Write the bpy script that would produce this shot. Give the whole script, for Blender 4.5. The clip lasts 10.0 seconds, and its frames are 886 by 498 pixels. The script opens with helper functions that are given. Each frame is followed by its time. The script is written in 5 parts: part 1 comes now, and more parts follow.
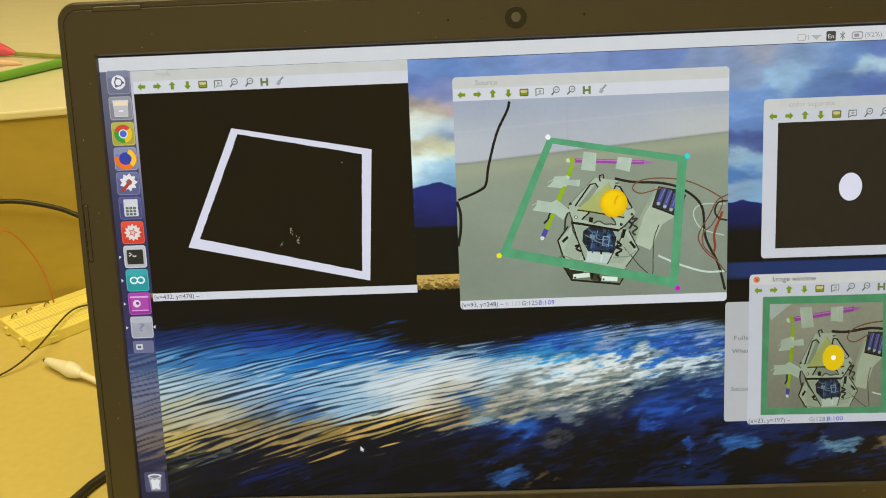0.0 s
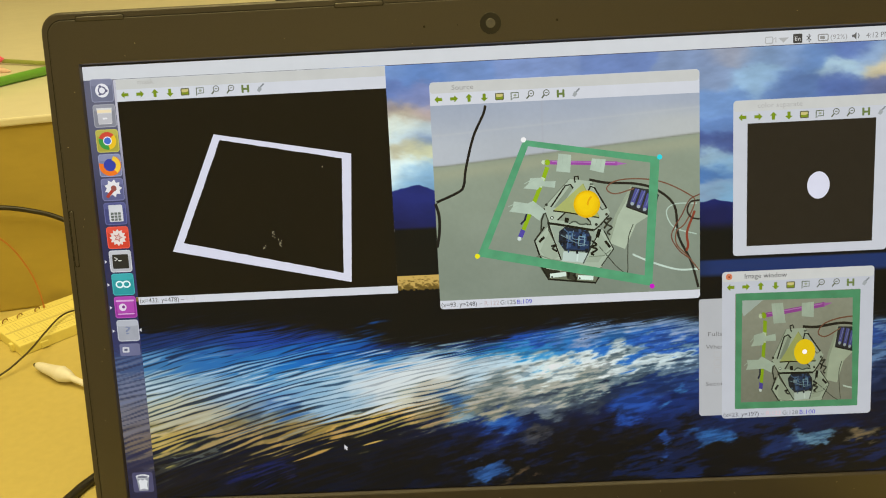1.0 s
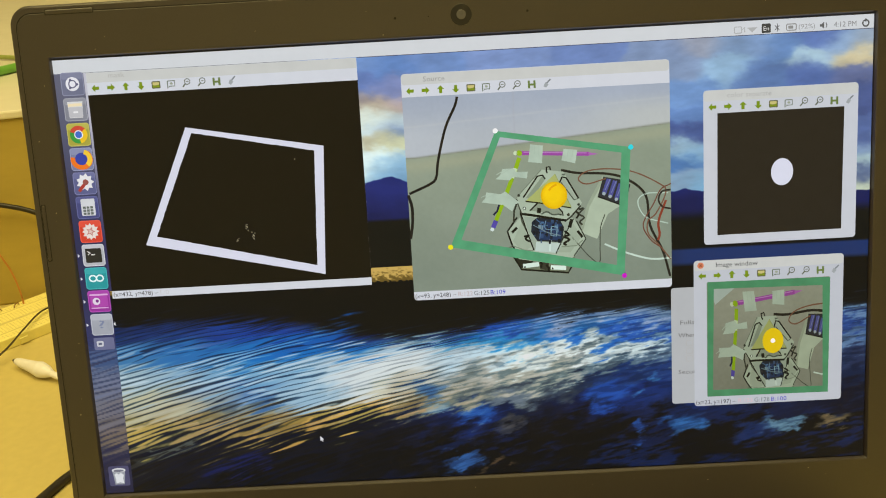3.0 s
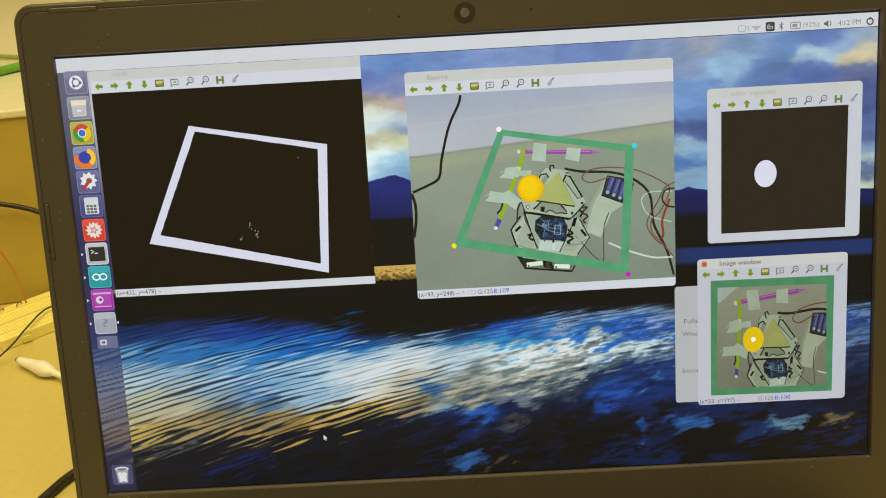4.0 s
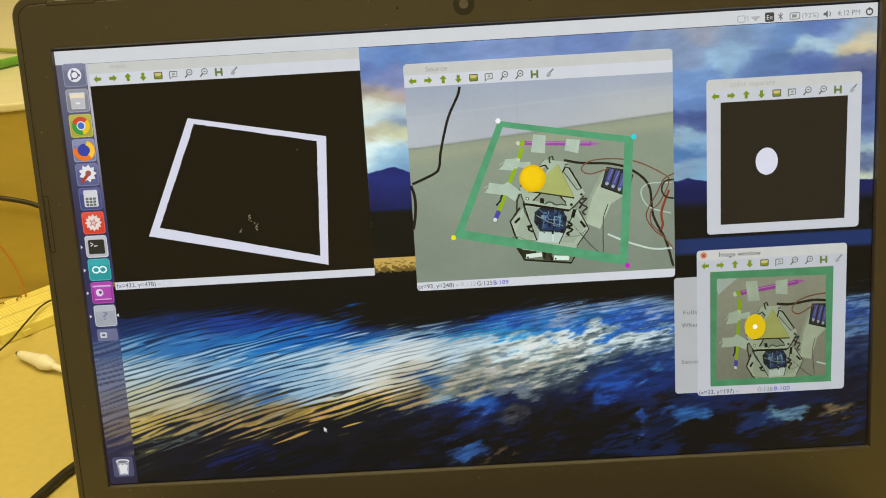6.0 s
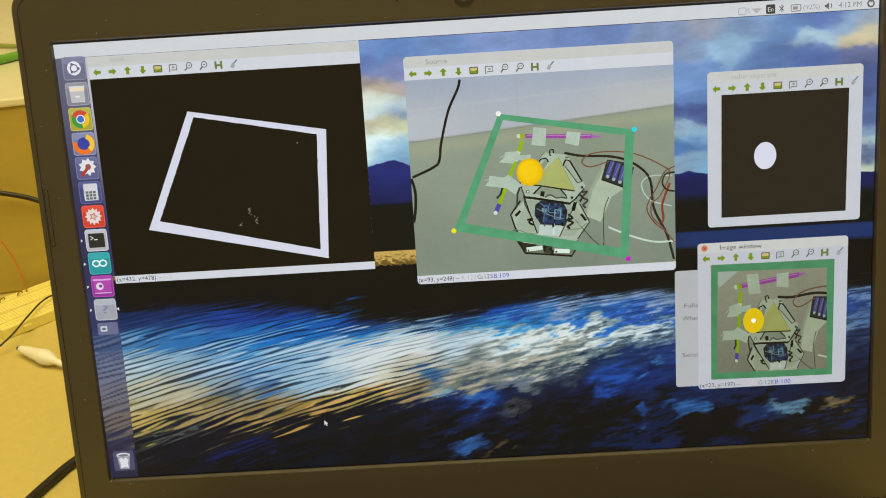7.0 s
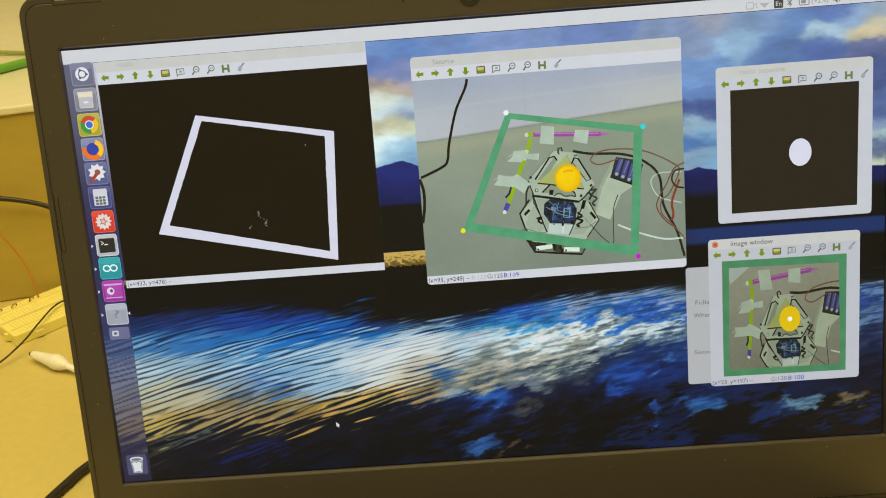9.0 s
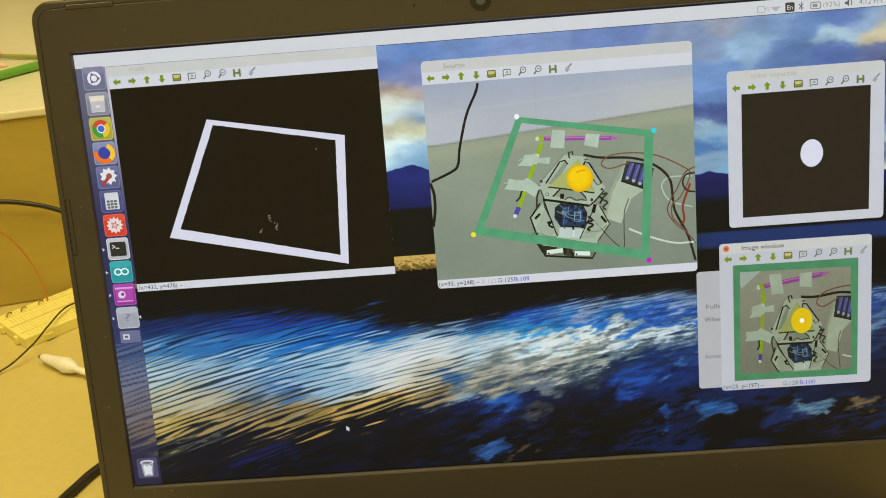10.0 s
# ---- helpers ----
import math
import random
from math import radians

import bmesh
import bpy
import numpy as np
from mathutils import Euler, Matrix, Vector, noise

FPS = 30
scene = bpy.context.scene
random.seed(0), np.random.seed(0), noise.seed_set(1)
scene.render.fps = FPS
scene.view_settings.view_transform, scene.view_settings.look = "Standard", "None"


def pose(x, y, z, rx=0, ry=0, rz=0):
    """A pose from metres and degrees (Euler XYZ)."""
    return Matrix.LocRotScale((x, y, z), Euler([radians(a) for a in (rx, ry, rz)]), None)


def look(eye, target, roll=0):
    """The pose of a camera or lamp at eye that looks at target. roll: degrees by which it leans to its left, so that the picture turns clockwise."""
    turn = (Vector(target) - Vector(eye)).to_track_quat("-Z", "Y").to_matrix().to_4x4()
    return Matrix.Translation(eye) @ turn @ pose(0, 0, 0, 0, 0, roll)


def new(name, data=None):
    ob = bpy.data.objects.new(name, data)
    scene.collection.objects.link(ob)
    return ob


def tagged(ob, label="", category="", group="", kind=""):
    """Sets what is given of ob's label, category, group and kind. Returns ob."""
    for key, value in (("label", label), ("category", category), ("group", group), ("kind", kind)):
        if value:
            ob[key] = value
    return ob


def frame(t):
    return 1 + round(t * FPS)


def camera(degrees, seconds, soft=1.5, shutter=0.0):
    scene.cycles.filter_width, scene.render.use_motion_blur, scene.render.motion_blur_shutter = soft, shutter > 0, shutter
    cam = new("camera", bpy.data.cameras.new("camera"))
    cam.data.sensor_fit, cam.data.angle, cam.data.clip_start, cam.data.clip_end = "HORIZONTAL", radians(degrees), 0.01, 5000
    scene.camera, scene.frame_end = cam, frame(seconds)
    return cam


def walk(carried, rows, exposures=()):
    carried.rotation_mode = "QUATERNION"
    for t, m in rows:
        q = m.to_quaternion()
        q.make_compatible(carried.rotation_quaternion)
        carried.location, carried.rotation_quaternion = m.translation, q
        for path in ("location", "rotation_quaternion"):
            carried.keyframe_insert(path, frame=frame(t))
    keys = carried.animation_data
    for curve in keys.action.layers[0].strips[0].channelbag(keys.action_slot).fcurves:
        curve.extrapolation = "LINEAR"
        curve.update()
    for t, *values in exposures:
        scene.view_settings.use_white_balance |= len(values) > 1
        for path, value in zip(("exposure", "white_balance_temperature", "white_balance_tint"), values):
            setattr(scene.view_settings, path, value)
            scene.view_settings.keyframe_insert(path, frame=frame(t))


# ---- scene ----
# Camera: rows of seconds, eye, (yaw, pitch, lean), given in the frame of the laptop's open lid.
LID = pose(0, 0, 0.151, -14.5, 0, 0)
PATH = [
    (0, (-0.0214, -0.3561, 0.0679), (1.78, -8.92, -2.28)),
    (0.5, (-0.0162, -0.3619, 0.0694), (1.65, -8.75, -2.67)),
    (1, (-0.0146, -0.3637, 0.0688), (1.41, -8.85, -2.86)),
    (1.5, (-0.0124, -0.3638, 0.0678), (1.14, -9.2, -2.86)),
    (2, (-0.0087, -0.3644, 0.0673), (0.79, -9.37, -3.0)),
    (2.5, (-0.0076, -0.3651, 0.0677), (0.65, -9.33, -3.21)),
    (4, (-0.0089, -0.3649, 0.067), (0.76, -9.31, -3.22)),
    (4.5, (-0.0092, -0.3646, 0.0666), (0.71, -9.42, -3.22)),
    (5, (-0.0087, -0.3644, 0.0662), (0.75, -9.53, -3.27)),
    (5.5, (-0.0088, -0.3652, 0.0667), (0.75, -9.59, -3.34)),
    (7, (-0.0085, -0.3649, 0.0647), (0.87, -9.96, -3.45)),
    (7.5, (-0.0084, -0.3654, 0.0654), (0.9, -9.82, -3.56)),
    (8, (-0.0086, -0.3651, 0.066), (1.03, -9.75, -3.68)),
    (8.5, (-0.009, -0.3652, 0.0657), (1.23, -9.83, -3.94)),
    (9, (-0.0088, -0.3644, 0.0647), (1.47, -9.92, -4.36)),
    (9.5, (-0.0089, -0.3648, 0.0639), (1.66, -9.78, -4.54)),
    (10, (-0.0109, -0.3644, 0.0653), (1.83, -9.7, -4.38)),
]


def ahead(yaw, pitch):
    a, b = radians(yaw), radians(pitch)
    return Vector((-math.sin(a) * math.cos(b), math.cos(a) * math.cos(b), math.sin(b)))


cam = camera(55.0, 10.0, soft=1.05)
walk(cam, [(t, LID @ look(eye, Vector(eye) + ahead(y, p), r)) for t, eye, (y, p, r) in PATH])

# ---- world and light ----
world = bpy.data.worlds.new("room_air")
scene.world = world
world.use_nodes = True
world.node_tree.nodes["Background"].inputs[0].default_value = (1.0, 0.8, 0.45, 1)
world.node_tree.nodes["Background"].inputs[1].default_value = 0.02

lamp_data = bpy.data.lights.new("ceiling_tube", "AREA")
lamp_data.shape, lamp_data.size, lamp_data.size_y = "RECTANGLE", 1.8, 1.6
lamp_data.energy, lamp_data.color = 43.0, (1.0, 0.815, 0.345)
lamp = new("ceiling_tube", lamp_data)
lamp.matrix_world = look((-0.15, -0.40, 1.82), (-0.15, -0.40, 0.0))

# ---- materials ----


def lin(c):
    return tuple((x / 255 / 12.92) if x / 255 <= 0.04045 else ((x / 255 + 0.055) / 1.055) ** 2.4 for x in c)


def surface(name, colour, rough=0.6, grain=400.0, spread=0.12, bump=0.05, metal=0.0, stain=6.0, gloss=0.5, stretch=(1, 1, 1)):
    """A painted, plastic or wooden surface: fine grain and broad stains in the colour, and fine relief."""
    m = bpy.data.materials.new(name)
    m.use_nodes = True
    nt = m.node_tree
    b = nt.nodes["Principled BSDF"]
    co = nt.nodes.new("ShaderNodeTexCoord")
    mp = nt.nodes.new("ShaderNodeMapping")
    mp.inputs["Scale"].default_value = stretch
    nt.links.new(co.outputs["Object"], mp.inputs["Vector"])
    fine, broad = nt.nodes.new("ShaderNodeTexNoise"), nt.nodes.new("ShaderNodeTexNoise")
    fine.inputs["Scale"].default_value, fine.inputs["Detail"].default_value = grain, 3
    broad.inputs["Scale"].default_value, broad.inputs["Detail"].default_value = stain, 4
    for n in (fine, broad):
        nt.links.new(mp.outputs[0], n.inputs["Vector"])
    both = nt.nodes.new("ShaderNodeMath")
    both.operation = "ADD"
    nt.links.new(fine.outputs["Fac"], both.inputs[0])
    nt.links.new(broad.outputs["Fac"], both.inputs[1])
    ramp = nt.nodes.new("ShaderNodeMapRange")
    ramp.inputs["From Min"].default_value, ramp.inputs["From Max"].default_value = 0.6, 1.4
    ramp.inputs["To Min"].default_value, ramp.inputs["To Max"].default_value = 1 - spread, 1 + spread
    nt.links.new(both.outputs[0], ramp.inputs["Value"])
    mul = nt.nodes.new("ShaderNodeVectorMath")
    mul.operation = "SCALE"
    mul.inputs[0].default_value = colour
    nt.links.new(ramp.outputs[0], mul.inputs["Scale"])
    nt.links.new(mul.outputs[0], b.inputs["Base Color"])
    b.inputs["Roughness"].default_value, b.inputs["Metallic"].default_value = rough, metal
    b.inputs["Specular IOR Level"].default_value = gloss
    if bump:
        bp = nt.nodes.new("ShaderNodeBump")
        bp.inputs["Strength"].default_value, bp.inputs["Distance"].default_value = bump, 0.001
        nt.links.new(fine.outputs["Fac"], bp.inputs["Height"])
        nt.links.new(bp.outputs[0], b.inputs["Normal"])
    return m


LAMINATE = surface("cream_laminate", (0.60, 0.50, 0.19), 0.45, 180, 0.06, 0.02, stain=3)
CARTON = surface("tan_board", (0.50, 0.385, 0.085), 0.7, 90, 0.10, 0.05, stain=5, stretch=(0.4, 1, 1))
ENAMEL = surface("white_enamel", (0.80, 0.77, 0.66), 0.22, 60, 0.04, 0.01, stain=4)
PLASTER = surface("wall_plaster", (0.80, 0.77, 0.68), 0.9, 120, 0.06, 0.1, stain=2)
FLOORING = surface("floor_tiles", (0.16, 0.13, 0.10), 0.5, 40, 0.15, 0.05, stain=3)
CASE = surface("dark_lid_plastic", (0.033, 0.027, 0.029), 0.30, 1500, 0.10, 0.04, stain=9, gloss=1.0)
RUBBER = surface("black_rubber", (0.02, 0.018, 0.016), 0.6, 900, 0.1, 0.05, stain=20)
SEAM = surface("dark_seam", (0.012, 0.011, 0.010), 0.8, 900, 0.1, 0.0, stain=20)
LENS = surface("lens_glass", (0.10, 0.10, 0.12), 0.12, 500, 0.1, 0.0, stain=60)
RING = surface("lens_ring", (0.016, 0.016, 0.018), 0.3, 500, 0.1, 0.0, stain=60)
CREAM_ABS = surface("cream_abs", (0.88, 0.79, 0.27), 0.5, 300, 0.05, 0.03, stain=25)
HOLE = surface("contact_hole", (0.66, 0.58, 0.22), 0.8, 300, 0.1, 0.0, stain=25)
BLACK_PVC = surface("black_pvc", (0.018, 0.015, 0.013), 0.4, 400, 0.15, 0.03, stain=30)
LEAD_PVC = surface("dark_olive_pvc", (0.06, 0.045, 0.018), 0.5, 400, 0.15, 0.03, stain=30)
ORANGE_PVC = surface("orange_pvc", (0.58, 0.24, 0.05), 0.4, 400, 0.1, 0.02, stain=30)
WHITE_ABS = surface("white_abs", (0.86, 0.85, 0.88), 0.35, 300, 0.04, 0.02, stain=40)
GREEN_PL = surface("green_plastic", (0.15, 0.40, 0.06), 0.35, 200, 0.12, 0.03, stain=30)
DULL_GREEN = surface("dull_green_stem", (0.28, 0.33, 0.08), 0.5, 200, 0.12, 0.03, stain=30)
PINK = surface("pink_bud", (0.75, 0.10, 0.22), 0.5, 200, 0.15, 0.03, stain=60)
# Colour of the shape that stands for the bud's reflection.
PALE_PINK = surface("pale_pink_reflection", (0.80, 0.55, 0.50), 0.5, 200, 0.1, 0.03, stain=60)
DUST = surface("pale_dust", (0.55, 0.50, 0.40), 0.9, 900, 0.1, 0.0, stain=60)
BRIDGE = surface("brown_wire", (0.30, 0.17, 0.05), 0.5, 400, 0.1, 0.02, stain=30)
GLOW_CACHE = {}


def glow(colour, vary=0.05):
    """The lit pixels of the display: dark matte panel that gives off the colour (8-bit display values)."""
    key = (tuple(colour), vary)
    if key not in GLOW_CACHE:
        m = bpy.data.materials.new("display_%02x%02x%02x" % tuple(int(c) for c in colour))
        m.use_nodes = True
        nt = m.node_tree
        b = nt.nodes["Principled BSDF"]
        b.inputs["Base Color"].default_value = (0.005, 0.005, 0.006, 1)
        b.inputs["Roughness"].default_value = 0.30
        b.inputs["Specular IOR Level"].default_value = 0.22
        b.inputs["Emission Strength"].default_value = 1.0
        co, n = nt.nodes.new("ShaderNodeTexCoord"), nt.nodes.new("ShaderNodeTexNoise")
        n.inputs["Scale"].default_value, n.inputs["Detail"].default_value = 160, 5
        nt.links.new(co.outputs["Object"], n.inputs["Vector"])
        mr = nt.nodes.new("ShaderNodeMapRange")
        mr.inputs["From Min"].default_value, mr.inputs["From Max"].default_value = 0.3, 0.7
        mr.inputs["To Min"].default_value, mr.inputs["To Max"].default_value = 1 - vary, 1 + vary
        mul = nt.nodes.new("ShaderNodeVectorMath")
        mul.operation = "SCALE"
        mul.inputs[0].default_value = lin(colour)
        nt.links.new(n.outputs["Fac"], mr.inputs["Value"])
        nt.links.new(mr.outputs[0], mul.inputs["Scale"])
        nt.links.new(mul.outputs[0], b.inputs["Emission Color"])
        GLOW_CACHE[key] = m
    return GLOW_CACHE[key]


def glow_painted():
    """Display pixels whose colour is kept in the mesh's colour layer 'shown'."""
    m = bpy.data.materials.new("display_wallpaper")
    m.use_nodes = True
    nt = m.node_tree
    b = nt.nodes["Principled BSDF"]
    b.inputs["Base Color"].default_value = (0.005, 0.005, 0.006, 1)
    b.inputs["Roughness"].default_value = 0.30
    b.inputs["Specular IOR Level"].default_value = 0.22
    b.inputs["Emission Strength"].default_value = 1.0
    at = nt.nodes.new("ShaderNodeAttribute")
    at.attribute_name = "shown"
    nt.links.new(at.outputs["Color"], b.inputs["Emission Color"])
    return m


SHOWN = glow_painted()

# ---- mesh helpers ----


def part(name, bm, material, parent=None, label="", m=None, smooth=False):
    me = bpy.data.meshes.new(name)
    bm.to_mesh(me)
    bm.free()
    me.materials.append(material)
    if smooth:
        me.polygons.foreach_set("use_smooth", [True] * len(me.polygons))
    ob = new(name, me)
    if parent:
        ob.parent = parent
    if m is not None:
        ob.matrix_local = m
    return tagged(ob, label)


def box(x0, y0, z0, x1, y1, z1, bevel=0.0, seg=2):
    bm = bmesh.new()
    bmesh.ops.create_cube(bm, size=1, matrix=Matrix.LocRotScale(((x0 + x1) / 2, (y0 + y1) / 2, (z0 + z1) / 2), None, (x1 - x0, y1 - y0, z1 - z0)))
    if bevel:
        bmesh.ops.bevel(bm, geom=bm.edges[:], offset=bevel, segments=seg, profile=0.5, affect="EDGES")
    return bm


def loft(loops, closed=True, cap_first=False, cap_last=False):
    bm = bmesh.new()
    rows = [[bm.verts.new(p) for p in loop] for loop in loops]
    n = len(rows[0])
    for a, b in zip(rows, rows[1:]):
        for i in range(n if closed else n - 1):
            j = (i + 1) % n
            bm.faces.new((a[i], a[j], b[j], b[i]))
    if cap_first:
        bm.faces.new(rows[0][::-1])
    if cap_last:
        bm.faces.new(rows[-1])
    bmesh.ops.recalc_face_normals(bm, faces=bm.faces)
    return bm


def smooth_line(points, steps=8):
    """A smooth curve through the points (Catmull-Rom)."""
    p = [Vector(q) for q in points]
    p = [2 * p[0] - p[1]] + p + [2 * p[-1] - p[-2]]
    out = []
    for a, b, c, d in zip(p, p[1:], p[2:], p[3:]):
        for k in range(steps):
            t = k / steps
            out.append(0.5 * (2 * b + (c - a) * t + (2 * a - 5 * b + 4 * c - d) * t * t + (3 * b - a - 3 * c + d) * t**3))
    return out + [p[-2]]


def tube(points, radius, sides=12, steps=8):
    """A round cable or a turned body along the points; radius: one number, or one for each point."""
    line = smooth_line(points, steps)
    if isinstance(radius, (int, float)):
        rad = [radius] * len(line)
    else:
        rad = [float(r) for r in np.interp(np.linspace(0, len(radius) - 1, len(line)), range(len(radius)), radius)]
    loops, up = [], Vector((0, 0, 1))
    for i, p in enumerate(line):
        d = (line[min(i + 1, len(line) - 1)] - line[max(i - 1, 0)]).normalized()
        s = d.cross(up)
        s = s.normalized() if s.length > 1e-4 else Vector((1, 0, 0))
        n = s.cross(d).normalized()
        loops.append([p + rad[i] * (math.cos(a) * s + math.sin(a) * n) for a in (2 * math.pi * k / sides for k in range(sides))])
    return loft(loops, True, True, True)


# ---- the display: its pixels are named (u, v) as on the desktop, 1366 x 768 ----
SW, SH = 0.344, 0.1935
STEP = 0.00003


def at(u, v, layer=0.0):
    return ((u / 1366 - 0.5) * SW, -0.0001 - STEP * layer, (0.5 - v / 768) * SH)


def rrect(u0, v0, u1, v1, r, n=5):
    out = []
    for cu, cv, a0 in ((u1 - r, v0 + r, -90), (u1 - r, v1 - r, 0), (u0 + r, v1 - r, 90), (u0 + r, v0 + r, 180)):
        out += [(cu + r * math.cos(radians(a0 + 90 * k / n)), cv + r * math.sin(radians(a0 + 90 * k / n))) for k in range(n + 1)]
    return out


def oval(u, v, a, b=None, n=28, start=0, end=360):
    b = b or a
    full = end - start >= 360
    pts = [(u + a * math.cos(radians(start + (end - start) * k / n)), v + b * math.sin(radians(start + (end - start) * k / n))) for k in range(n if full else n + 1)]
    return pts


def stripe(points, width, smooth=0):
    """The outline of a line of that width through the points."""
    line = [Vector((u, v, 0)) for u, v in points]
    if smooth:
        line = smooth_line(line, smooth)
    left, right = [], []
    for i, p in enumerate(line):
        d = (line[min(i + 1, len(line) - 1)] - line[max(i - 1, 0)]).normalized()
        s = Vector((-d.y, d.x, 0)) * width / 2
        left.append(p + s)
        right.append(p - s)
    return [[(a.x, a.y), (b.x, b.y), (c.x, c.y), (d.x, d.y)] for a, b, c, d in zip(left, left[1:], right[1:], right)]


def flat(name, polys, colour, parent, layer, label="", vary=0.05, about=None):
    """Lit shapes on the display, at a layer; about: the (u, v) that becomes the mesh's own origin."""
    bm = bmesh.new()
    o = Vector(at(*about, 0)) if about else Vector((0, 0, 0))
    for poly in polys:
        vs = [bm.verts.new(Vector(at(u, v, layer)) - o) for u, v in poly]
        f = bm.faces.new(vs)
        f.normal_update()
        if len(vs) > 4:
            bmesh.ops.triangulate(bm, faces=[f])
    bm.normal_update()
    for f in bm.faces:
        if f.normal.y > 0:
            f.normal_flip()
    return part(name, bm, glow(colour, vary), parent, label, Matrix.Translation(o) if about else None)


def lettering(words, u, v, width, colour, parent, layer, height=11.0, name="text"):
    """Words in the built-in font, from u to u + width, with their middle at v."""
    cu = bpy.data.curves.new("text", "FONT")
    cu.body, cu.size, cu.resolution_u = words, 1.0, 2
    ob = bpy.data.objects.new("text", cu)
    scene.collection.objects.link(ob)
    bpy.context.view_layer.update()
    me = bpy.data.meshes.new_from_object(ob.evaluated_get(bpy.context.evaluated_depsgraph_get()))
    bpy.data.objects.remove(ob)
    xs = [p.co.x for p in me.vertices]
    wide = max(xs) - min(xs)
    for p in me.vertices:
        p.co = at(u + (p.co.x - min(xs)) / wide * width, v - (p.co.y - 0.33) * height, layer)
    me.materials.clear()
    me.materials.append(glow(colour))
    made = new(name, me)
    made.parent = parent
    return made

# ---- room and table ----
def room():
    floor_z, top = -0.74, 1.9
    t = 0.12
    x0, x1, y0, y1 = -1.9, 1.9, -2.2, 1.9
    tagged(part("floor", box(x0, y0, floor_z - t, x1, y1, floor_z), FLOORING), "plain dark floor of the workroom", "floor", kind="structure")
    tagged(part("ceiling", box(x0, y0, top, x1, y1, top + t), PLASTER), "plain white plaster ceiling", "ceiling", kind="structure")
    for name, b in (("wall_north", (x0 - t, y1, floor_z, x1 + t, y1 + t, top)), ("wall_south", (x0 - t, y0 - t, floor_z, x1 + t, y0, top)),
                    ("wall_west", (x0 - t, y0, floor_z, x0, y1, top)), ("wall_east", (x1, y0, floor_z, x1 + t, y1, top))):
        tagged(part(name, box(*b), PLASTER), "plain cream plaster wall", "wall", kind="structure")
    lampbox = new("ceiling_light")
    tagged(lampbox, "flat rectangular ceiling light with warm tube", "lamp")
    part("housing", box(-1.07, -1.22, 1.86, 0.77, 0.42, 1.9, 0.006), ENAMEL, lampbox)


def table():
    e = tagged(new("work_table"), "cream laminate work table under a laptop", "table")
    e.location = (0, 0, -0.74)
    part("tabletop", box(-1.5, -0.62, 0.71, 1.2, 1.72, 0.74, 0.004), LAMINATE, e)
    for x in (-1.42, 1.12):
        for y in (-0.55, 1.62):
            part("leg", box(x - 0.025, y - 0.025, 0, x + 0.025, y + 0.025, 0.71, 0.003), CASE, e)


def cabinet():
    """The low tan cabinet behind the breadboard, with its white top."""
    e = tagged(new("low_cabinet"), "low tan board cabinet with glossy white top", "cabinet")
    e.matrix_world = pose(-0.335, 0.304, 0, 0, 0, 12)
    # Body and top run deeper than a cabinet would, to keep the wall hidden.
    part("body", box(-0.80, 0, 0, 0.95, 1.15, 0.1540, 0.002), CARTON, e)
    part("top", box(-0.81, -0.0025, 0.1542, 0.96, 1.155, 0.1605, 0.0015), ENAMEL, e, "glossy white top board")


# ---- the laptop ----
def loop_at(pts, y):
    return [((u / 1366 - 0.5) * SW, y, (0.5 - v / 768) * SH) for u, v in pts]


def disc(u, v, r, y0, y1, n=40):
    """A round plate on the lid, from y0 at its back to y1 at its front, with a rounded edge; r in display pixels."""
    return loft([loop_at(oval(u, v, r, n=n), y0), loop_at(oval(u, v, r, n=n), y1 + 0.00008), loop_at(oval(u, v, r - 0.4, n=n), y1)], True, False, True)


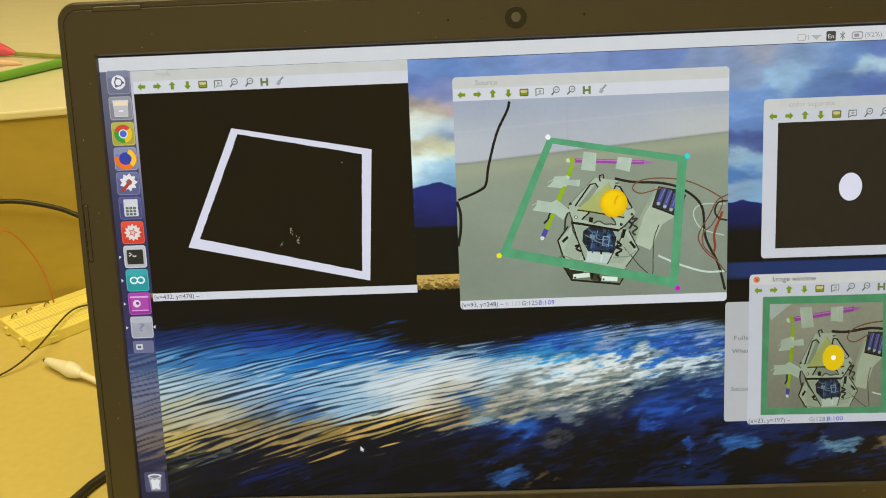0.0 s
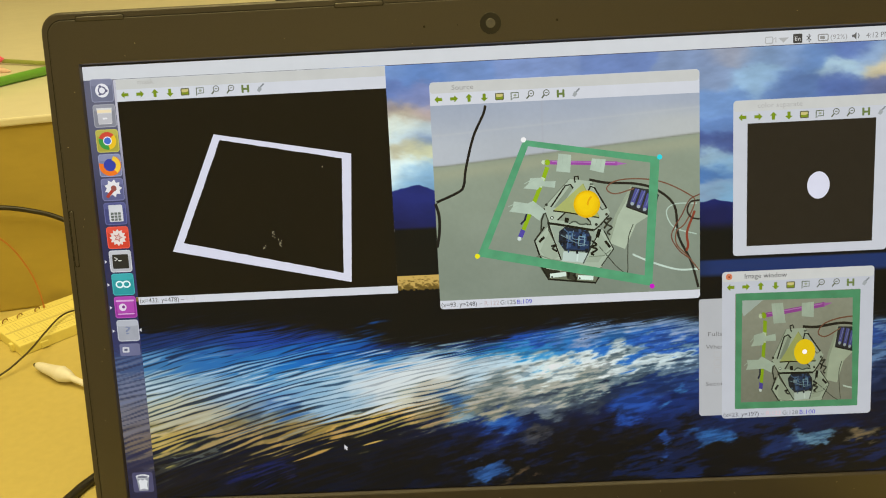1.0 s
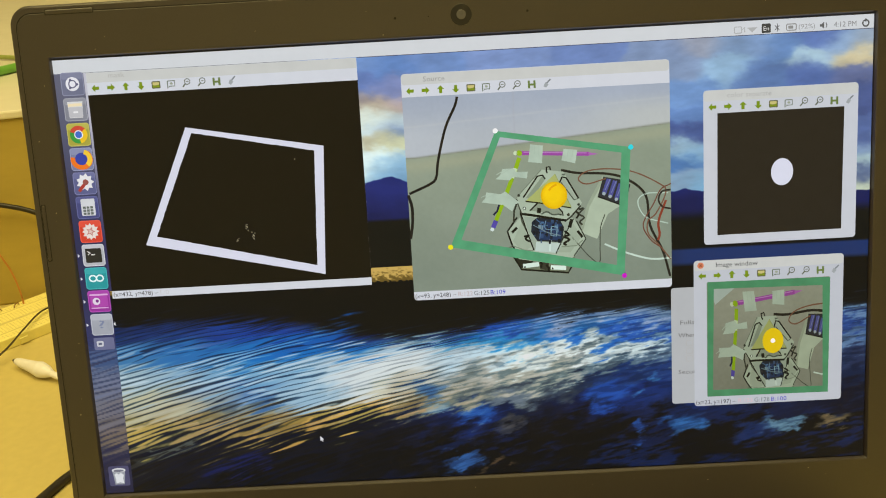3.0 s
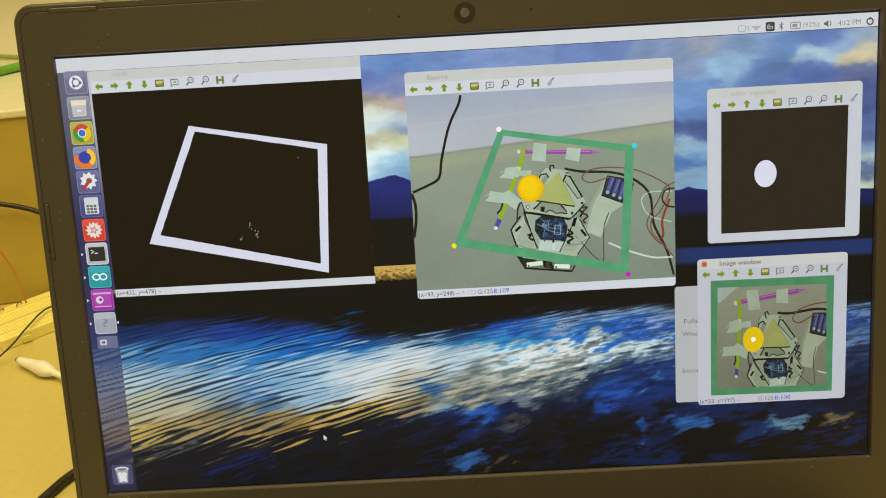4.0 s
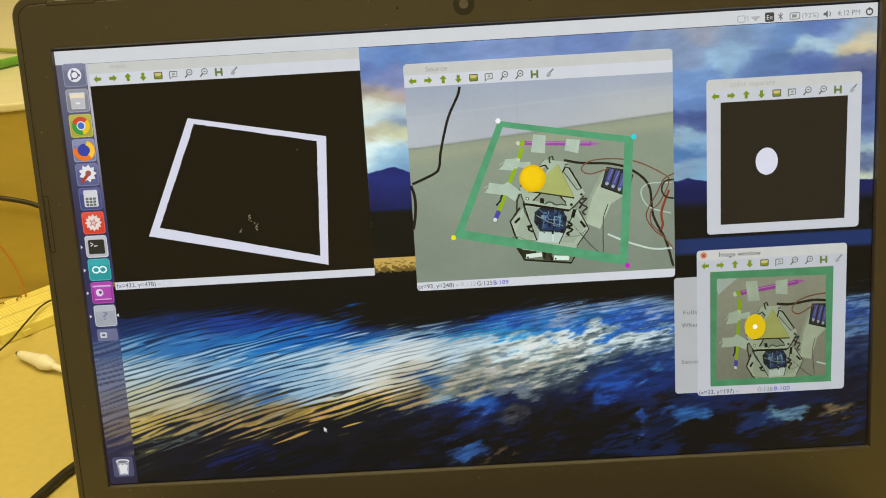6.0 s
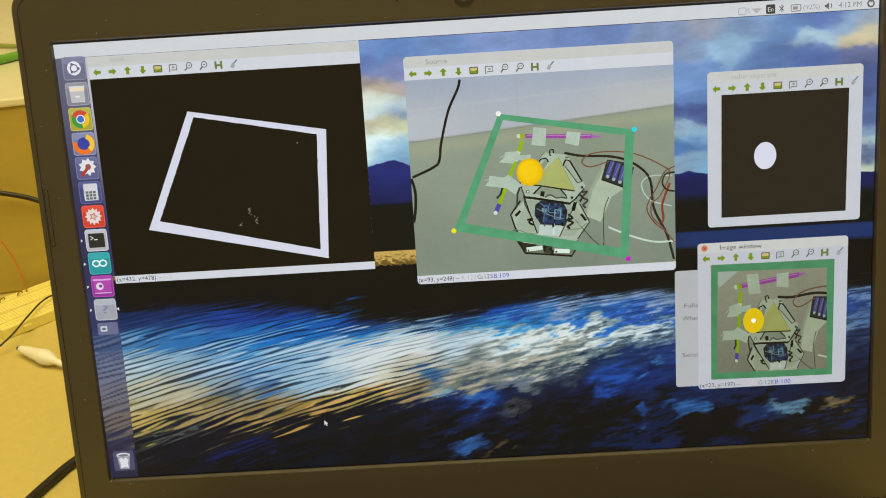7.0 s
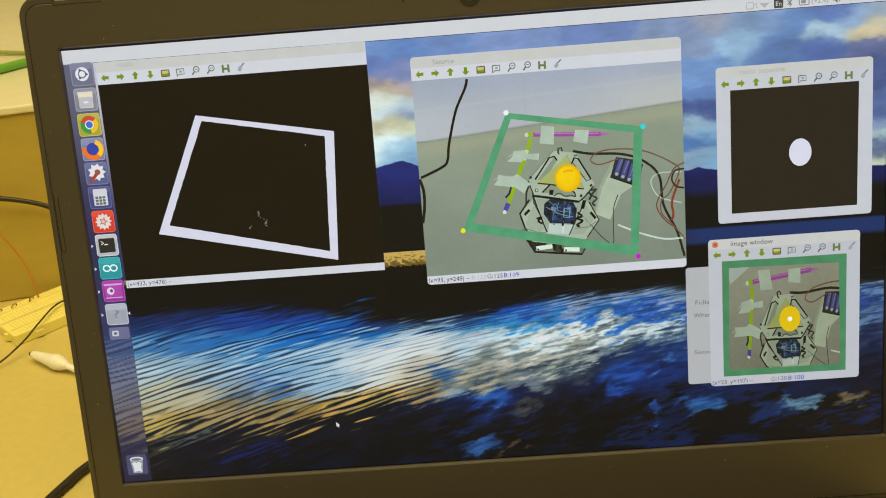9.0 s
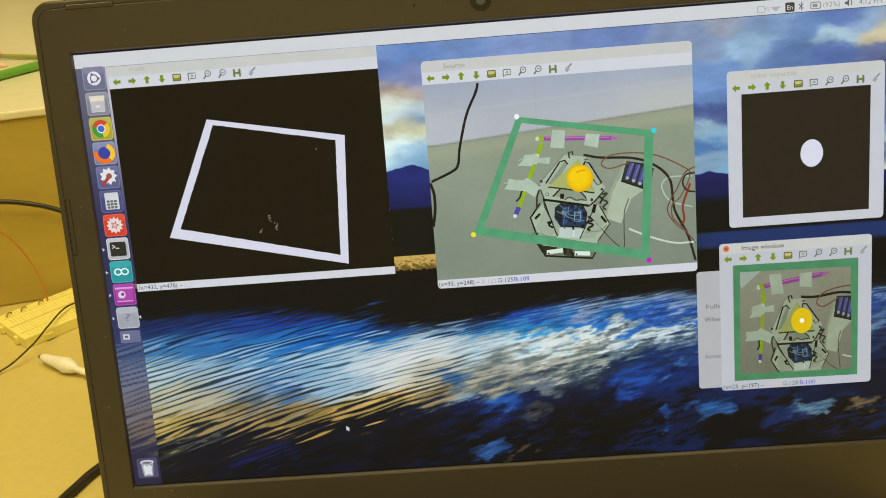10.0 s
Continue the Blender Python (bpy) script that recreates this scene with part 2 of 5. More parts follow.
def laptop():
    e = tagged(new("laptop"), "open dark plastic laptop showing computer vision windows", "laptop")
    inv = LID

    def lid(name, bm, mat, label="", smooth=False):
        return part(name, bm, mat, e, label, inv, smooth)

    U0, U1, V0, V1 = -60, 1426, -90, 893
    shell = [loop_at(rrect(U0 + 4, V0 + 4, U1 - 4, V1 - 4, 30, 8), 0.0065), loop_at(rrect(U0, V0, U1, V1, 33, 8), 0.0045),
             loop_at(rrect(U0, V0, U1, V1, 33, 8), -0.0003), loop_at(rrect(U0 + 1.2, V0 + 1.2, U1 - 1.2, V1 - 1.2, 32, 8), -0.0008),
             loop_at(rrect(U0 + 4, V0 + 4, U1 - 4, V1 - 4, 30, 8), -0.0010),
             loop_at(rrect(-6, -6, 1372, 774, 3, 8), -0.0009), loop_at(rrect(-6, -6, 1372, 774, 3, 8), 0.0012)]
    lid("lid_shell", loft(shell, True, True, True), CASE)
    seam = [loop_at(rrect(-50, -78, 1416, 884, 26, 8), -0.00103), loop_at(rrect(-48, -76, 1414, 882, 25, 8), -0.00103)]
    lid("lid_seam", loft(seam), SEAM)
    bezel = [loop_at(rrect(-48, -76, 1414, 882, 25, 8), -0.0009), loop_at(rrect(-48, -76, 1414, 882, 25, 8), -0.0013),
             loop_at(rrect(-47, -75, 1413, 881, 24, 8), -0.0016),
             loop_at(rrect(-3.0, -6.5, 1372, 774, 3, 8), -0.0016), loop_at(rrect(-1.5, -5, 1370.5, 772.5, 2, 8), -0.0014),
             loop_at(rrect(1.8, -1.5, 1367.5, 769.5, 1, 8), 0.0003)]
    lid("bezel", loft(bezel), CASE, "matte dark brown bezel")
    for a, b in ((2, 81), (432, 511), (855, 934), (1285, 1364)):
        lid("bumper", loft([loop_at(rrect(a, -81, b, -74, 2, 4), -0.0010), loop_at(rrect(a, -81, b, -74, 2, 4), -0.0016), loop_at(rrect(a + 1, -80, b - 1, -75, 1.6, 4), -0.00175)], True, False, True), CASE)
        lid("bumper_gap", loft([loop_at(rrect(a - 1.2, -82.2, b + 1.2, -72.8, 2, 4), -0.00163), loop_at(rrect(a + 0.2, -80.8, b - 0.2, -74.2, 2, 4), -0.00163)]), SEAM)
    for u in (-43, 1409):
        lid("side_bumper", loft([loop_at(rrect(u - 3, 240, u + 3, 336, 2.5, 4), -0.0010), loop_at(rrect(u - 3, 240, u + 3, 336, 2.5, 4), -0.0016), loop_at(rrect(u - 2, 241, u + 2, 335, 2, 4), -0.0018)], True, False, True), CASE)
        lid("side_bumper_gap", loft([loop_at(rrect(u - 4.2, 238.8, u + 4.2, 337.2, 2.5, 4), -0.00163), loop_at(rrect(u - 2.8, 240.2, u + 2.8, 335.8, 2.5, 4), -0.00163)]), SEAM)
    cam_ring = lid("webcam", disc(686, -36, 17.5, -0.0014, -0.0018), RING, "round black webcam ring")
    lens = part("webcam_lens", disc(686, -36, 7.8, -0.0016, -0.0020), LENS, cam_ring, "grey webcam lens")
    lens.matrix_local = Matrix.Identity(4)
    for u, r in ((577, 2.2), (632, 1.0), (795, 2.2)):
        lid("microphone_hole", disc(u, -36, r, -0.0014, -0.00165, 14), SEAM)
    rng = random.Random(21)
    dust = bmesh.new()
    for _ in range(26):
        u, v = rng.choice([(rng.uniform(-44, -8), rng.uniform(0, 780)), (rng.uniform(0, 1366), rng.uniform(-70, -10)), (rng.uniform(0, 1366), rng.uniform(776, 800))])
        r = rng.uniform(0.5, 1.1)
        p = [dust.verts.new(q) for q in loop_at([(u - r, v), (u, v - r * 0.7), (u + r * 1.2, v + 0.2 * r), (u + 0.3 * r, v + r)], -0.00164)]
        top = dust.verts.new(loop_at([(u, v)], -0.0018)[0])
        for k in range(4):
            dust.faces.new((p[k], p[(k + 1) % 4], top))
    tagged(lid("dust", dust, DUST), kind="stuff")
    lid("hinge", tube([((-0.16), 0.002, -SH / 2 - 0.036), (0.0, 0.002, -SH / 2 - 0.036), (0.16, 0.002, -SH / 2 - 0.036)], 0.0055), CASE)
    part("base", box(-0.187, -0.268, 0.002, 0.187, -0.012, 0.022, 0.003), CASE, e)
    for x in (-0.16, 0.16):
        for y in (-0.25, -0.03):
            part("foot", box(x - 0.012, y - 0.006, 0, x + 0.012, y + 0.006, 0.003, 0.001), RUBBER, e)
    return e


def noise_field(rng, U, V, su, sv, octaves=4, shear=0.0, gain=0.55):
    """Smooth random values 0..1 over the display: lumps su by sv pixels, tilted by shear."""
    total, amp, norm = np.zeros_like(U), 1.0, 0.0
    for k in range(octaves):
        x, y = U / su * 2**k + 7.3 * k, (V + shear * U) / sv * 2**k + 40.0 + 3.1 * k
        n = 256
        lat = rng.random((n, n))
        xi, yi = np.floor(x).astype(int), np.floor(y).astype(int)
        fx, fy = x - xi, y - yi
        fx, fy = fx * fx * (3 - 2 * fx), fy * fy * (3 - 2 * fy)
        a, b = lat[yi % n, xi % n], lat[yi % n, (xi + 1) % n]
        c, d = lat[(yi + 1) % n, xi % n], lat[(yi + 1) % n, (xi + 1) % n]
        total += amp * ((a * (1 - fx) + b * fx) * (1 - fy) + (c * (1 - fx) + d * fx) * fy)
        norm += amp
        amp *= gain
    return total / norm


def grid_picture(name, parent, u0, v0, u1, v1, nu, nv, colours, layer, label="", m=None):
    """A part of the display drawn dot by dot: colours gives the display values (0..255) over U, V."""
    U, V = np.meshgrid(np.linspace(u0, u1, nu), np.linspace(v0, v1, nv))
    rgb = np.clip(colours(U, V), 0, 255) / 255
    rgb = np.where(rgb <= 0.04045, rgb / 12.92, ((rgb + 0.055) / 1.055) ** 2.4)
    co = np.stack([(U / 1366 - 0.5) * SW, np.full_like(U, -0.0001 - STEP * layer), (0.5 - V / 768) * SH], -1).reshape(-1, 3)
    i = np.arange(nu * nv).reshape(nv, nu)
    quads = np.stack([i[:-1, :-1], i[1:, :-1], i[1:, 1:], i[:-1, 1:]], -1).reshape(-1, 4)
    me = bpy.data.meshes.new(name)
    me.vertices.add(len(co))
    me.vertices.foreach_set("co", co.ravel())
    me.loops.add(quads.size)
    me.loops.foreach_set("vertex_index", quads.ravel())
    me.polygons.add(len(quads))
    me.polygons.foreach_set("loop_start", np.arange(0, quads.size, 4))
    me.update(calc_edges=True)
    layer_c = me.color_attributes.new("shown", "FLOAT_COLOR", "POINT")
    layer_c.data.foreach_set("color", np.concatenate([rgb.reshape(-1, 3), np.ones((len(co), 1))], 1).ravel())
    me.materials.append(SHOWN)
    ob = new(name, me)
    ob.parent = parent
    if m is not None:
        ob.matrix_local = m
    return tagged(ob, label)


def mix(a, b, f):
    f = np.clip(f, 0, 1)[..., None]
    return np.asarray(a, float) * (1 - f) + np.asarray(b, float) * f


def ease(x, a, b):
    t = np.clip((x - a) / (b - a), 0, 1)
    return t * t * (3 - 2 * t)


def colour_of(code):
    return np.array([int(code[k:k + 2], 16) for k in (0, 2, 4)], float)


def tinted(spots, U, V, su, sv):
    """Soft colours between spots, each (place, colour code) on the display."""
    total, weight = np.zeros(U.shape + (3,)), np.full(U.shape, 1e-9)
    for (u, v), code in spots:
        w = np.exp(-(((U - u) / su) ** 2 + ((V - v) / sv) ** 2))
        total += w[..., None] * colour_of(code)
        weight += w
    return total / weight[..., None]


SKY_MIDDLE = [((520.3, 37.9), "7a90c4"), ((567.3, 40.5), "6a84bc"), ((527.8, 66), "6878b0"), ((555.5, 76.8), "8888b4"), ((516.8, 88.6), "a89090"), ((534.7, 103.6), "d8b898"),
              ((554, 100), "c0a0a0"), ((524, 121.8), "f0e8dc"), ((561.3, 133.2), "d8d8dc"), ((569.9, 147.8), "8a94b4"), ((517.3, 149.6), "e8e8e8"), ((525.8, 164.3), "c8b090"),
              ((558.9, 170.9), "e8d8b0"), ((528.6, 193), "f2f0ec"), ((556.4, 208.9), "c0d0dc"), ((570.5, 214.4), "80a4c8"), ((624.4, 29.9), "7c90c4"), ((756.2, 23.5), "8894c4"), ((896.7, 22.2), "7a88bc")]
SKY_RIGHT = [((1036.7, 39.1), "8a92b4"), ((1083.4, 32.6), "a8a0b0"), ((1130.1, 35.2), "8c9cc0"), ((1176.6, 28.7), "90a0c8"), ((1223.3, 40.4), "7088b8"), ((1269.8, 33.9), "6878b0"), ((1316.6, 45.6), "9aa8c8"),
             ((1353.8, 47.7), "a8a8b8"), ((1345, 65.5), "d8b890"), ((1270.3, 65.9), "b8c4d0"), ((1130.1, 76.5), "a0b4d0"), ((1055.1, 67.7), "9098b8"), ((1177, 88.3), "6478a8"), ((1270.6, 84.3), "5c6ca4"),
             ((1336.3, 92.5), "6a6c94"), ((1054.8, 104.6), "7890c0"), ((1054.5, 151.2), "6c84b8"), ((1044.7, 178.9), "505c94"), ((1044.5, 202.5), "b0c0d0"), ((1063.5, 213.1), "88a8cc"), ((1044.3, 231.1), "5478b0"),
             ((1053.6, 255.5), "98a4bc"), ((1067.9, 265.9), "80a8c8"), ((1356, 130.6), "505888"), ((1348.3, 195.7), "606ca0"), ((1353.8, 224.4), "8894b8"), ((1349.4, 238.4), "c8d0cc"), ((1350, 262.3), "5c6488"), ((1350.5, 283.5), "d8d0b4")]
# The lake's mirror image, column by column: how far down the dusk, the sky and its clouds lie, and their colours.
LAKE = [
    (62, (441, 469, 515, 556, 613, 666, 687), "182c5c 4c7aa4 b4c6cc ccc2a0 c8a452 3a3230"),
    (163, (439, 472, 515, 551, 598, 645, 677), "1a3670 346ea6 9cb8cc c0b298 b08c58 1e1a1e"),
    (263, (439, 475, 521, 557, 593, 672, 703), "1a3e8c 2a74ae 78a6c8 6e88b0 be9054 221a1c"),
    (363, (450, 485, 521, 557, 609, 656, 682), "163c8c 1a6eb2 a0c2d8 a8c4d6 c89048 101218"),
    (463, (485, 501, 521, 552, 604, 640, 661), "10286a 1c6aac e0e6e8 e2ddd2 e0b860 0e1018"),
    (563, (496, 508, 520, 547, 599, 632, 670), "2c4a70 b4cad6 ecece8 c8b89c b88c58 0e1630"),
    (663, (489, 506, 524, 547, 594, 625, 667), "1e4898 2686bc c4d6de b4aca0 b4a088 142a60"),
    (763, (471, 486, 517, 558, 584, 620, 657), "1e50a4 3e8cba e4e4d8 b0a898 54525a 14182a"),
    (863, (470, 484, 522, 553, 574, 599, 636), "8a96b4 2a6cac dce0da 96928c 242c40 101c44"),
    (962, (459, 482, 518, 546, 569, 589, 631), "96a2be 2c56a0 c8d2d2 5a606c 1c3464 122c66"),
    (1081, (473, 491, 519, 550, 570, 596, 637), "7886a8 325498 98aec0 646e86 243c70 142c60"),
    (1357, (478, 504, 529, 559, 585, 611, 663), "6c7a98 2c4074 5a6684 282f4c 12203c 0a0e1e"),
]
LAKE_PATCHES = [((337, 516), "1a6cb2", 80, 20), ((404, 497), "165ca4", 60, 14), ((440, 603), "e2e6e6", 46, 22), ((488, 569), "ecece8", 60, 20), ((555, 541), "ecece8", 46, 18), ((521, 597), "e4dcc4", 34, 14), ((370, 599), "a6c2d4", 50, 22), ((114, 595), "d0c6a4", 50, 12), ((644, 743), "3c64a0", 30, 12), ((248, 725), "182058", 40, 14), ((1070, 684), "3c6ea8", 34, 13), ((974, 702), "2c549a", 12, 10), ((1225, 696), "8298a8", 36, 11), ((1306, 704), "a0744e", 26, 11), ((905, 628), "2450a0", 40, 18), ((840, 624), "3c3c44", 16, 12), ((991, 610), "4a7cae", 18, 9), ((619, 639), "8ca4b4", 22, 12), ((611, 601), "3a6298", 30, 16), ((679, 652), "24549c", 32, 14), ((299, 611), "4c6a94", 30, 16), ((222, 624), "5a5a66", 26, 12), ((730, 629), "74707a", 20, 12), ((1160, 715), "1a3060", 40, 14), ((694, 756), "6a4630", 20, 7), ((718, 681), "5a4a48", 30, 9), ((129, 691), "6a6058", 60, 5)]
RIDGE = [(265.2, 231.2), (508.6, 232.1), (555.3, 225.1), (579.7, 235.1), (842.2, 263.1), (1029.4, 276.3), (1053.5, 270.9), (1082.2, 277.3), (1350.7, 291.2)]


def wallpaper_colours(U, V):
    """A lake at dusk: clouds, a dark ridge, a strip of reeds, and the sky's broken mirror image in the ripples."""
    rng = np.random.default_rng(5)
    soft = noise_field(rng, U, V, 64, 34, 5)
    lump = noise_field(rng, U, V, 50, 28, 5, -0.10)
    wisp = noise_field(rng, U, V, 26, 9, 4, 0.1)
    sky = tinted(SKY_MIDDLE + SKY_RIGHT, U + 44 * (soft - 0.5), V + 46 * (lump - 0.5), 26, 13)
    sky = sky * np.array((0.90, 0.99, 1.0))
    sky = sky * (1 + 0.14 * (wisp - 0.5) + 0.22 * (soft - 0.5))[..., None]
    ridge = np.interp(U, [p[0] for p in RIDGE], [p[1] for p in RIDGE]) + 7 * (noise_field(rng, U, 0 * V, 26, 1, 4) - 0.5)
    hill = mix((30, 42, 112), (18, 26, 76), ease(V, 232, 300) + 0.9 * (lump - 0.5))
    hill = mix(hill, (10, 14, 16), ease(V, 294, 302) * (1 - ease(U, 950, 1050)) + ease(V, 306, 330) * ease(U, 950, 1050))
    out = mix(sky, hill, ease(V - ridge, -1.2, 1.2))
    reeds = noise_field(rng, U, V, 4.0, 2.2, 2)
    gold = mix((196, 164, 88), (104, 84, 36), ease(reeds + (V - 380) / 40, 0.7, 1.1))
    strip = (V > 380) & (V < 400 + 8 * reeds) & (U < 900)
    out = np.where(strip[..., None], gold, out)
    blue_strip = ease(V, 374, 379) * (1 - ease(V, 398, 410)) * ease(U, 950, 1060)
    out = mix(out, (26, 48, 98), blue_strip)
    # The water: ripples that grow towards the shore, each showing the colours a little above or below it.
    W = V + 0.18 * U + 0.0008 * U * (V - 450)
    near = ease(V, 500, 700)
    calm = ease(U + 0.9 * (V - 560), 540, 760) * ease(V, 450, 520)
    pitch = np.log(7.4 + 0.014 * (W - 420).clip(-100, 900)) / 0.014
    sway = noise_field(rng, U, W, 150, 34, 3)
    rip, fine, fleck = noise_field(rng, U, W, 80, 7.0, 2), noise_field(rng, U, W, 30, 4.0, 1), noise_field(rng, U, W, 60, 9.0, 2)
    waves = np.sin(2 * np.pi * (pitch + 2.0 * sway + 0.5 * rip))
    waves = waves * (0.55 + 0.45 * ease(noise_field(rng, U, W, 70, 14, 3), 0.3, 0.6))
    cloud = noise_field(rng, U, V, 56, 24, 6, 0.34, 0.62)
    cloud2 = noise_field(rng, U, V, 90, 34, 6, 0.22, 0.62)
    scallop = noise_field(rng, U, W, 26, 8.0, 3, 0.0, 0.5)
    swell = 13 + 5 * near
    shift = (1 - calm) * (swell * waves + (34 + 34 * near) * (rip - 0.5) + 12 * (fine - 0.5) + 46 * near * (cloud - 0.5))
    shift = shift + calm * (120 * (cloud - 0.5) + 34 * (scallop - 0.5) + 9 * (fine - 0.5) + 4 * waves)
    Us = U + calm * 260 * (cloud2 - 0.5) + (1 - calm) * (70 + 120 * near) * (fleck - 0.5)
    Vs = V + shift
    us = [c[0] for c in LAKE]
    levels = [np.interp(Us, us, [c[1][k] for c in LAKE]) for k in range(7)]
    tones = [np.stack([np.interp(Us, us, [colour_of(c[2].split()[k])[j] for c in LAKE]) for j in range(3)], -1) for k in range(6)]
    water = np.zeros(U.shape + (3,)) + (9, 10, 13)
    for k, tone in enumerate(tones):
        span = levels[k + 1] - levels[k]
        water = mix(water, tone, ease(Vs, levels[k] + 0.12 * span, levels[k + 1] - 0.12 * span))
    depth = mix((9, 10, 15), (17, 32, 68), ease(cloud2 + 0.5 * (scallop - 0.5), 0.46, 0.66) * (0.25 + 0.75 * ease(U, 380, 760)))
    water = mix(water, depth, ease(Vs, levels[6] - 6, levels[6] + 40))
    for (u, v), code, a, b in LAKE_PATCHES:
        d = ((U - u + 150 * (cloud2 - 0.5)) / a) ** 2 + ((V - v + 70 * calm * (cloud - 0.5) + (1 - calm) * 0.8 * shift + 14 * (scallop - 0.5) + 0.2 * (U - u)) / b) ** 2
        water = mix(water, colour_of(code), (1 - ease(d, 0.1, 2.2)) * 0.8)
    warm = ease(water[..., 0] - water[..., 2], 40, 90)
    water = water * (1.0 + 0.06 * warm - 0.18 * warm * ease(cloud, 0.50, 0.60))[..., None] * (1 - warm[..., None] * np.array((0.0, 0.04, 0.0)))
    light = water.mean(-1)
    open_water = ease(V, levels[0] - 6, levels[0] + 22)
    # dark troughs between the ripples, and their bright crests
    trough = ease(waves + 0.9 * (rip - 0.5), 0.34, 0.62) * (1 - calm) * open_water
    water = mix(water, water * 0.24 + np.array((3, 12, 30)), trough * (0.92 - 0.62 * ease(light, 175, 228)))
    belt = np.exp(-((V - np.interp(U, [60, 300, 420, 560, 700], [545, 555, 530, 505, 500])) / 44) ** 2)
    crest = ease(-waves + 1.2 * (fleck - 0.5), 0.35, 0.8) * ease(fleck + 0.3 * (rip - 0.5), 0.46, 0.56) * (1 - calm) * belt * open_water
    water = mix(water, (210, 222, 230), crest * 0.9)
    water = mix(water, water * 0.42 + np.array((2, 8, 20)), ease(scallop, 0.53, 0.64) * calm * 0.50)
    water = mix(water, water * 1.2 + 14, ease(scallop, 0.46, 0.34) * calm * ease(light, 30, 90) * 0.4)
    # the calm strip breaks up along its lower edge
    edge = np.exp(-((V - levels[0] - 4) / 13) ** 2)
    water = mix(water, (9, 10, 14), edge * ease(rip + 0.25 * waves, 0.40, 0.56))
    grey = water.mean(-1, keepdims=True)
    water = ((grey + (water - grey) * 1.06) * mix((0.78, 0.95, 1.0), (0.89, 0.93, 0.95), ease(grey[..., 0], 110, 190))).clip(0, 226)
    water = mix((9, 10, 13), water, ease(V, 412, 436))
    return np.where((V > 406)[..., None], water, out)


ARROW = [(-8, 0), (-1, -7), (-1, -3), (7, -3), (7, 3), (-1, 3), (-1, 7)]


def toolbar_icons(win, u, v, layer, gap=25.45):
    """The ten tool buttons of a picture window."""
    green, grey = (116, 142, 20), (98, 110, 88)

    def mini(name, polys, colour, k, up=0.0):
        x = u + k * gap
        flat(name, [[(x + 0.86 * a, v + 0.86 * b) for a, b in poly] for poly in polys], colour, win, layer + up)

    for k, turn in enumerate((0, 180, 90, 270)):
        c, s = math.cos(radians(turn)), math.sin(radians(turn))
        mini("arrow_icon", [[(c * a - s * b, s * a + c * b) for a, b in ARROW]], green, k)
    mini("picture_icon", [rrect(-8.5, -7, 8.5, 7, 2)], (96, 96, 66), 4)
    mini("picture_icon_sky", [rrect(-6.5, -5, 6.5, 1, 1)], (196, 186, 120), 4, 0.4)
    mini("picture_icon_land", [[(-6.5, 5), (-6.5, 0), (0, 2), (6.5, -1), (6.5, 5)]], (120, 140, 26), 4, 0.8)
    mini("note_icon", stripe([(-7, -6), (7, -6), (7, 4), (-3, 4), (-7, 8), (-7, -6)], 1.9), grey, 5)
    mini("note_icon_mark", [oval(0.5, -1, 3.0, 2.4, n=12)], (150, 158, 140), 5, 0.4)
    for k in (6, 7):
        ring = oval(2, -3, 5.4, n=18)
        mini("zoom_icon", stripe(ring + ring[:1], 1.6) + stripe([(-2, 1), (-7, 7)], 2.6), (92, 98, 78), k)
        mini("zoom_icon_sign", [rrect(-0.5, -3.8, 4.5, -2.2, 0.3)], (110, 116, 96), k, 0.4)
    mini("save_icon", [rrect(-7.5, -7.5, -3.4, 7.5, 1), rrect(3.4, -7.5, 7.5, 7.5, 1), rrect(-5, -1.6, 5, 2.4, 0.6)], (104, 122, 66), 8)
    mini("broom_icon", [[(-7, 5), (-3, -3), (3, 2), (-2, 8)]], (156, 162, 164), 9)
    mini("broom_icon_stick", stripe([(0, -1), (7, -8)], 3), (128, 134, 138), 9, 0.4)


def app_window(e, label, u0, v0, u1, v1, bar, tool, title, title_w, title_c, layer, body=(206, 210, 218), radius=6):
    win = flat("app_window", [rrect(u0, v0, u1, v1, radius)], body, e, layer, label, 0.02)
    win.matrix_local = LID
    flat("title_bar", [rrect(u0 + 0.5, v0 + 0.5, u1 - 0.5, bar, min(radius, 5))], (197, 199, 196), win, layer + 0.5, vary=0.03)
    lettering(title, *title_w, title_c, win, layer + 1.5, 12)
    toolbar_icons(win, *tool, layer + 1.5)
    return win

